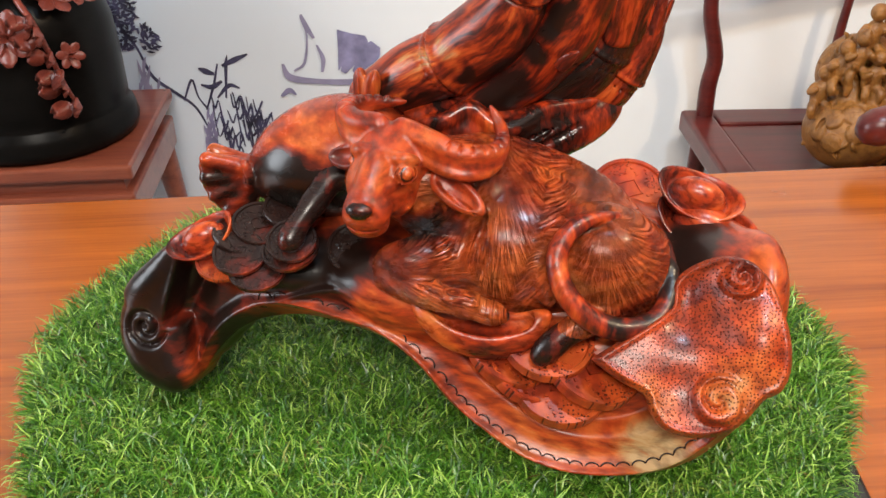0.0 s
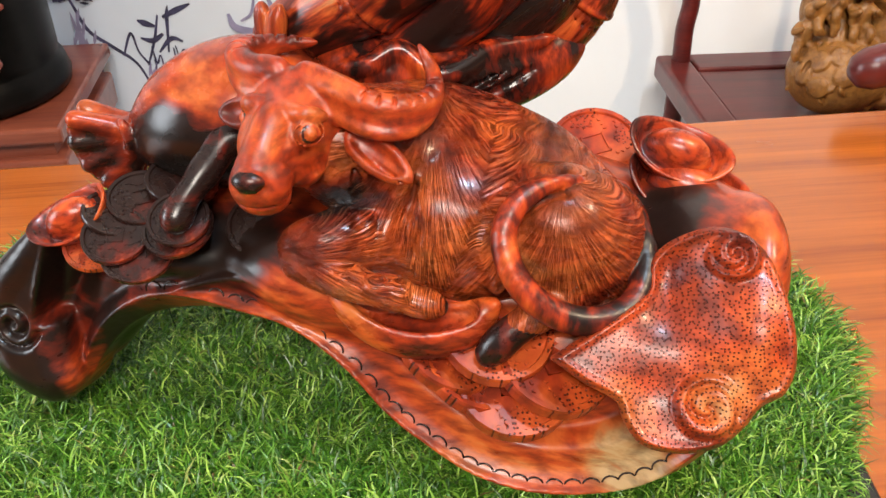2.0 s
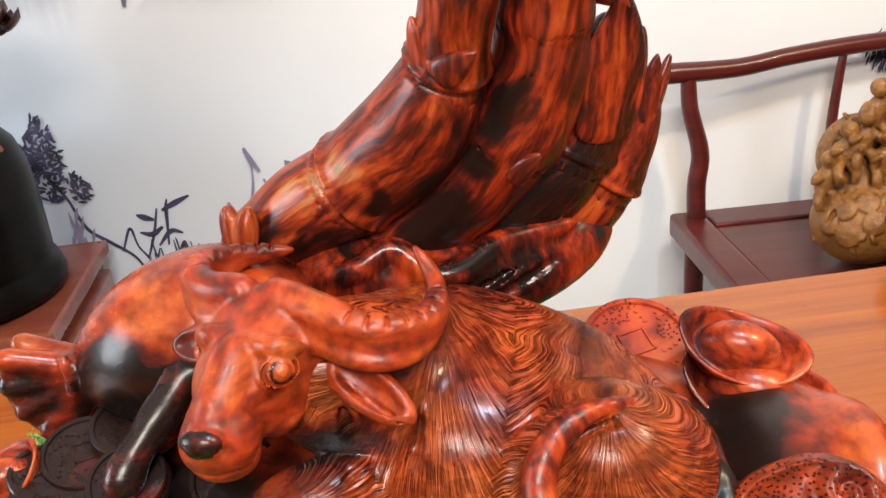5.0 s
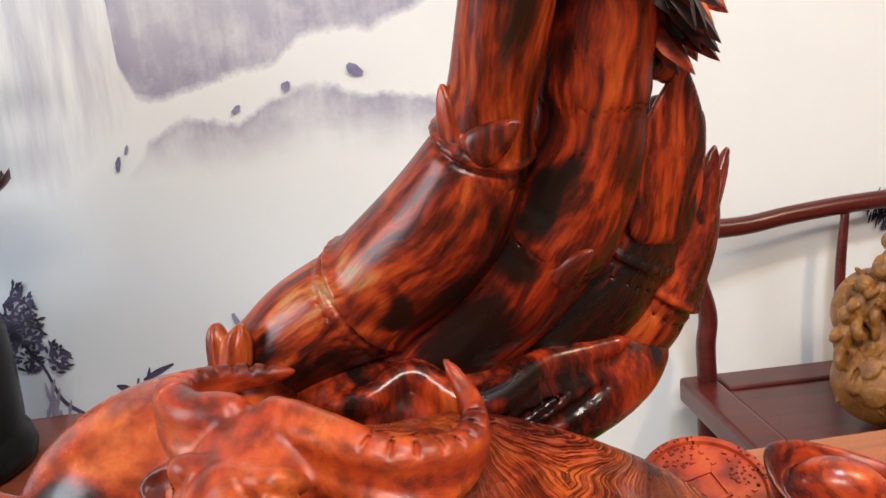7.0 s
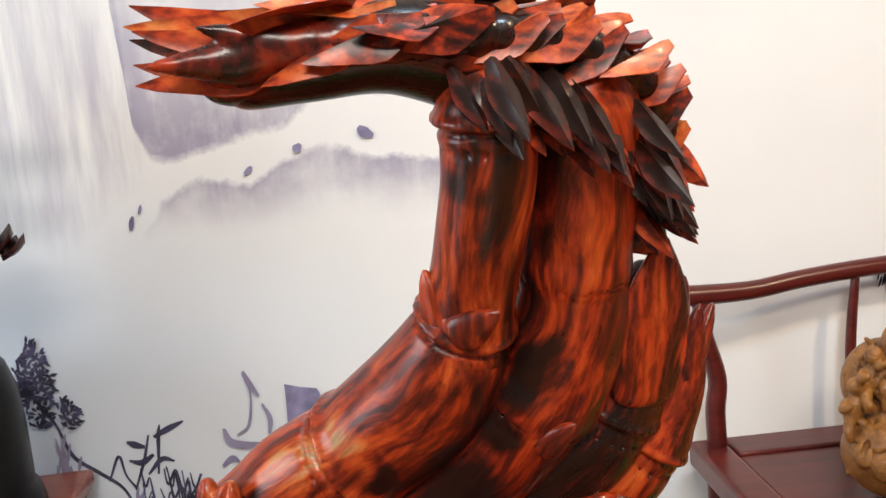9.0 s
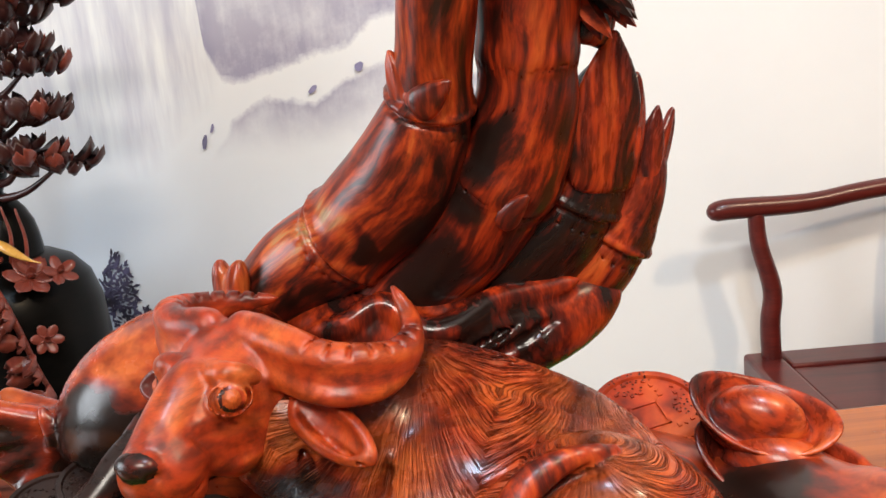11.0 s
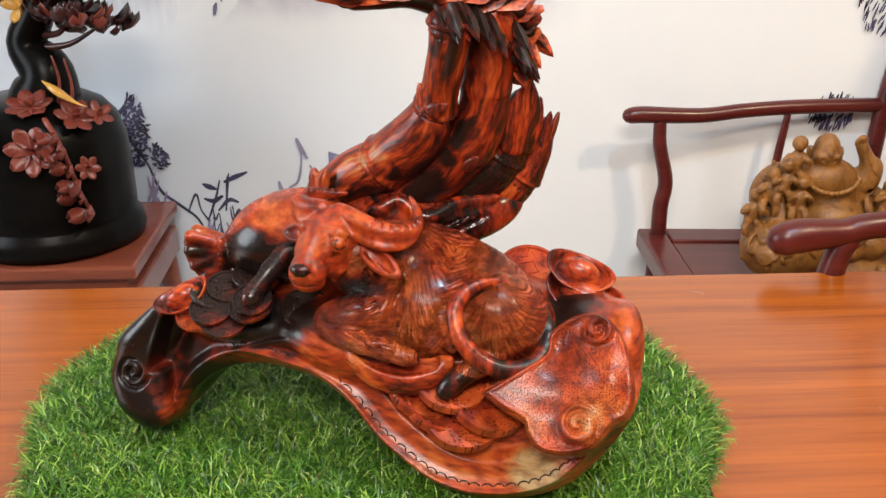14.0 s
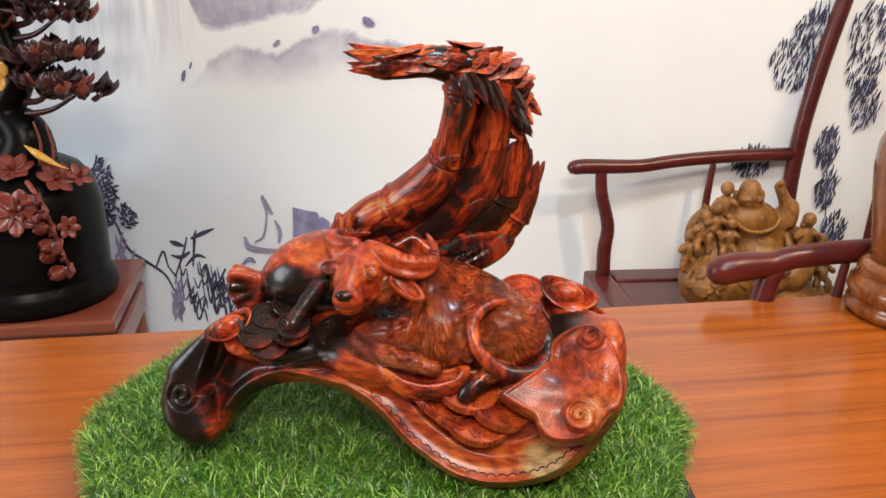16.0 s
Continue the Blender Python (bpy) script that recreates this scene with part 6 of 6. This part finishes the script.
flower((0.070, -0.155, 0.235), (0.25, -1, 0.30), 0.050, 7)
flower((0.045, -0.10, 0.308), (0.1, -0.4, 0.9), 0.046)
flower((0.128, -0.085, 0.288), (0.6, -0.4, 0.8), 0.042, 6)
flower((-0.03, -0.165, 0.255), (-0.2, -1, 0.4), 0.045)
flower((0.147, -0.100, 0.190), (0.7, -0.7, 0.2), 0.026, 6)
flower((0.165, -0.06, 0.290), (0.7, -0.4, 0.7), 0.030, 5)
vine = [(0.085, -0.12, 0.290, 0.006), (0.112, -0.135, 0.258, 0.006), (0.128, -0.130, 0.20, 0.005), (0.135, -0.122, 0.15, 0.0045), (0.150, -0.112, 0.095, 0.003)]
v, f = tube(vine, 8, 5)
link("vine", v, f, BUDWOOD, pot)
for x, y, z, r in spline(vine, 5)[4::3]:
    for s in (-1, 1):
        petal("leaf", (x, y - 0.006, z), (0.8 * s, -0.3, -0.7 + 0.9 * rp.random()), (0, -1, 0.2), 0.028 + 0.012 * rp.random())
# flat pads of leaves, one above another, on forked branches
for k in range(12):
    base_pt = Vector((0.035 + 0.012 * (k % 3), -0.01, 0.410 + 0.026 * k))
    end = base_pt + Vector((0.085 + 0.05 * rp.random(), -0.085 * rp.random(), 0.02 + 0.04 * rp.random()))
    if k % 3 == 2:
        end.x = base_pt.x - 0.06 - 0.04 * rp.random()
    mid = (base_pt + end) / 2 + Vector((0, 0, -0.012))
    v, f = tube([(*base_pt, 0.008), (*mid, 0.006), (*end, 0.003)], 8, 4)
    link("branch", v, f, BUD_DARK, pot)
    for i in range(24):
        a = i * 2.4 + rp.uniform(-0.3, 0.3)
        q = 0.006 + 0.040 * math.sqrt(i / 24)
        c_ = end + Vector((q * math.cos(a) * 1.25, q * math.sin(a), 0.014 * rp.random() - 0.25 * q))
        petal("leaf", c_, (math.cos(a), math.sin(a), rp.uniform(-0.25, 0.25)), (0.2 * rp.uniform(-1, 1), -0.3, 1), rp.uniform(0.024, 0.038), TREE_LEAF if rp.random() < 0.8 else PETAL)
for x, z, h in ((0.09, 0.315, 0.09), (0.115, 0.30, 0.10)):
    link("twig", *tube([(x, -0.07, z, 0.004), (x + 0.008, -0.07, z + h * 0.5, 0.003), (x, -0.07, z + h, 0.002)], 8, 4), BUDWOOD, pot)
butterfly = part("butterfly", box((0.052, -0.095, 0.485), (0.058, -0.089, 0.51), 0.0015), BRASS_WOOD, pot, "yellow wooden butterfly")
for d, size in (((-1, -0.2, 0.3), 0.030), ((0.3, -0.2, 1), 0.034), ((-0.3, -0.2, -1), 0.030)):
    ob = new("wing", PETAL.copy())
    ob.data.materials.clear()
    ob.data.materials.append(BRASS_WOOD)
    ob.parent = butterfly
    ob.matrix_local = frame_to((0.055, -0.095, 0.50), d, (0, -1, 0.2), size)
bird = link("bird", *tube([(0.075, -0.09, 0.36, 0.002), (0.10, -0.095, 0.345, 0.010), (0.125, -0.10, 0.332, 0.008), (0.150, -0.105, 0.322, 0.003), (0.17, -0.11, 0.318, 0.001)], 10, 5, 0.8), BRASS_WOOD, pot, "yellow wooden bird")

# ---------------------------------------------------------------- mural ink
mural = empty("mural_brushwork", "dark ink trees, branch and boat printed on the wall", "mural", at=(0, WALL_Y - 0.0012, 0))
rm = random.Random(12)


def stroke(rows, name="brush_stroke", material=INK):
    """A flat brush stroke on the wall through rows of (x, z, half width)."""
    c = spline(rows, 6)
    d = np.gradient(c[:, :2], axis=0)
    d /= np.linalg.norm(d, axis=1)[:, None] + 1e-9
    nx, nz = -d[:, 1] * c[:, 2], d[:, 0] * c[:, 2]
    n = len(c)
    verts = [(x + a, 0, z + b) for (x, z, w), a, b in zip(c, nx, nz)] + [(x - a, 0, z - b) for (x, z, w), a, b in zip(c, nx, nz)]
    return verts, [(i, n + i, n + i + 1, i + 1) for i in range(n - 1)]


LAYER = [0.0]


def brush(name, strokes, material):
    LAYER[0] += 0.0004
    verts, faces = [], []
    for k, (v_, f_) in enumerate(strokes):
        o = len(verts)
        verts += [(x, y - 0.00002 * (k + 1) - LAYER[0], z) for x, y, z in v_]
        faces += [tuple(i + o for i in q) for q in f_]
    ob = link(name, verts, faces, material, mural, smooth=False)
    return tagged(ob, kind="stuff") if len(strokes) > 20 else ob


def dabs(cx, cz, rx, rz, count, size, slant=0.6, spread=0.5, fat=0.2):
    out = []
    for _ in range(count):
        a, q = rm.uniform(0, 2 * math.pi), math.sqrt(rm.random())
        x, z = cx + rx * q * math.cos(a), cz + rz * q * math.sin(a)
        l, t = size * rm.uniform(0.5, 1.3), slant + rm.uniform(-spread, spread)
        out.append(stroke([(x, z, 0.0008), (x + l / 2 * math.cos(t), z + l / 2 * math.sin(t), size * fat), (x + l * math.cos(t), z + l * math.sin(t), 0.0008)]))
    return out


# long branch with its twigs and the reeds below
brush("branch", [stroke([(-0.76, 0.10, 0.002), (-0.715, 0.02, 0.004), (-0.69, -0.02, 0.003), (-0.665, -0.085, 0.004), (-0.62, -0.12, 0.004), (-0.575, -0.155, 0.003), (-0.55, -0.21, 0.002)]),
                 stroke([(-0.60, -0.14, 0.002), (-0.575, -0.09, 0.003), (-0.565, -0.13, 0.002), (-0.545, -0.16, 0.003)]), stroke([(-0.55, -0.16, 0.002), (-0.525, -0.10, 0.003), (-0.51, -0.05, 0.002)])], INK)
brush("twig", [stroke([(-0.555, -0.062, 0.002), (-0.54, -0.068, 0.007), (-0.52, -0.074, 0.003)]), stroke([(-0.50, -0.055, 0.003), (-0.47, -0.04, 0.006), (-0.438, -0.026, 0.002)]), stroke([(-0.555, -0.10, 0.002), (-0.53, -0.105, 0.006), (-0.505, -0.09, 0.003)]),
               stroke([(-0.50, -0.13, 0.002), (-0.495, -0.09, 0.003), (-0.49, -0.05, 0.004), (-0.485, -0.03, 0.001)]), stroke([(-0.52, -0.13, 0.002), (-0.49, -0.10, 0.005), (-0.465, -0.105, 0.002)])], INK)


def reeds(x0, x1, z0, z1, count):
    """Stalks drawn as quick zigzag strokes."""
    out = []
    for _ in range(count):
        x = rm.uniform(x0, x1)
        z = z0 + (z1 - z0) * (x - x0) / (x1 - x0) * 0.6 - rm.uniform(0, 0.11)
        rows = [(x, z, 0.0012)]
        for k in range(rm.randint(2, 4)):
            x, z = x + (0.015 if k % 2 else 0.006) * rm.uniform(0.5, 1.6), z + (0.030 if k % 2 else -0.050) * rm.uniform(0.5, 1.3)
            rows.append((x, z, rm.uniform(0.0012, 0.0028)))
        out.append(stroke(rows))
    return out


brush("reed_bed", reeds(-0.535, -0.33, -0.095, -0.215, 62), INK)
brush("dark_bush", dabs(-0.550, -0.24, 0.016, 0.06, 40, 0.034, 1.4, 0.4, 0.09), INK_BOAT)
brush("blossom_tree", dabs(-0.72, 0.06, 0.035, 0.09, 230, 0.015, 0.6, 1.4) + dabs(-0.66, 0.0, 0.02, 0.03, 40, 0.016, 0.6, 1.4), INK)
brush("shore", dabs(-0.68, -0.20, 0.03, 0.14, 40, 0.06, 1.4, 0.3, 0.06), INK_SOFT)
# boat
brush("sail", [stroke([(-0.235, -0.055, 0.001), (-0.222, -0.01, 0.012), (-0.212, 0.03, 0.022)]), stroke([(-0.225, -0.06, 0.006), (-0.195, 0.0, 0.026), (-0.190, 0.026, 0.018)]), stroke([(-0.20, -0.06, 0.006), (-0.165, -0.015, 0.022), (-0.150, 0.005, 0.012)])], INK_BOAT)
brush("hull", [stroke([(-0.36, -0.045, 0.003), (-0.345, -0.075, 0.008), (-0.28, -0.082, 0.006), (-0.18, -0.078, 0.007), (-0.12, -0.055, 0.003)]), stroke([(-0.335, -0.06, 0.002), (-0.31, -0.04, 0.003), (-0.30, 0.02, 0.002), (-0.31, 0.06, 0.003)]),
               stroke([(-0.31, 0.065, 0.003), (-0.30, 0.04, 0.006), (-0.285, 0.015, 0.003)]), stroke([(-0.28, 0.0, 0.002), (-0.268, -0.03, 0.005), (-0.272, -0.06, 0.003)])], INK_SOFT)
for one in [stroke([(-0.37, -0.12, 0.003), (-0.35, -0.105, 0.006), (-0.335, -0.115, 0.002)]), stroke([(-0.485, 0.345, 0.003), (-0.482, 0.36, 0.005), (-0.478, 0.372, 0.002)]), stroke([(-0.466, 0.375, 0.002), (-0.462, 0.385, 0.003), (-0.46, 0.392, 0.001)]),
                stroke([(-0.045, 0.50, 0.004), (-0.036, 0.49, 0.010), (-0.02, 0.482, 0.004)]), stroke([(-0.165, 0.465, 0.003), (-0.160, 0.47, 0.008), (-0.152, 0.478, 0.003)]), stroke([(-0.26, 0.432, 0.003), (-0.25, 0.44, 0.005), (-0.245, 0.445, 0.002)])]:
    brush("rock", [one], INK_BOAT)
# pine sprays behind the chair
for sprays in (((0.955, 0.40, 0.055, 0.065, 170), (1.0, 0.48, 0.05, 0.05, 120)), ((1.12, 0.43, 0.05, 0.11, 230), (1.13, 0.30, 0.035, 0.06, 120)),
               ((1.06, 0.20, 0.028, 0.050, 120), (1.07, 0.10, 0.026, 0.05, 120), (1.10, 0.0, 0.03, 0.05, 120)), ((0.885, 0.165, 0.050, 0.035, 170),)):
    brush("pine_spray", [one for x, z, rx, rz, count in sprays for one in dabs(x, z, rx, rz, int(count * 0.8), 0.022, 1.35, 0.3, 0.075)], INK)
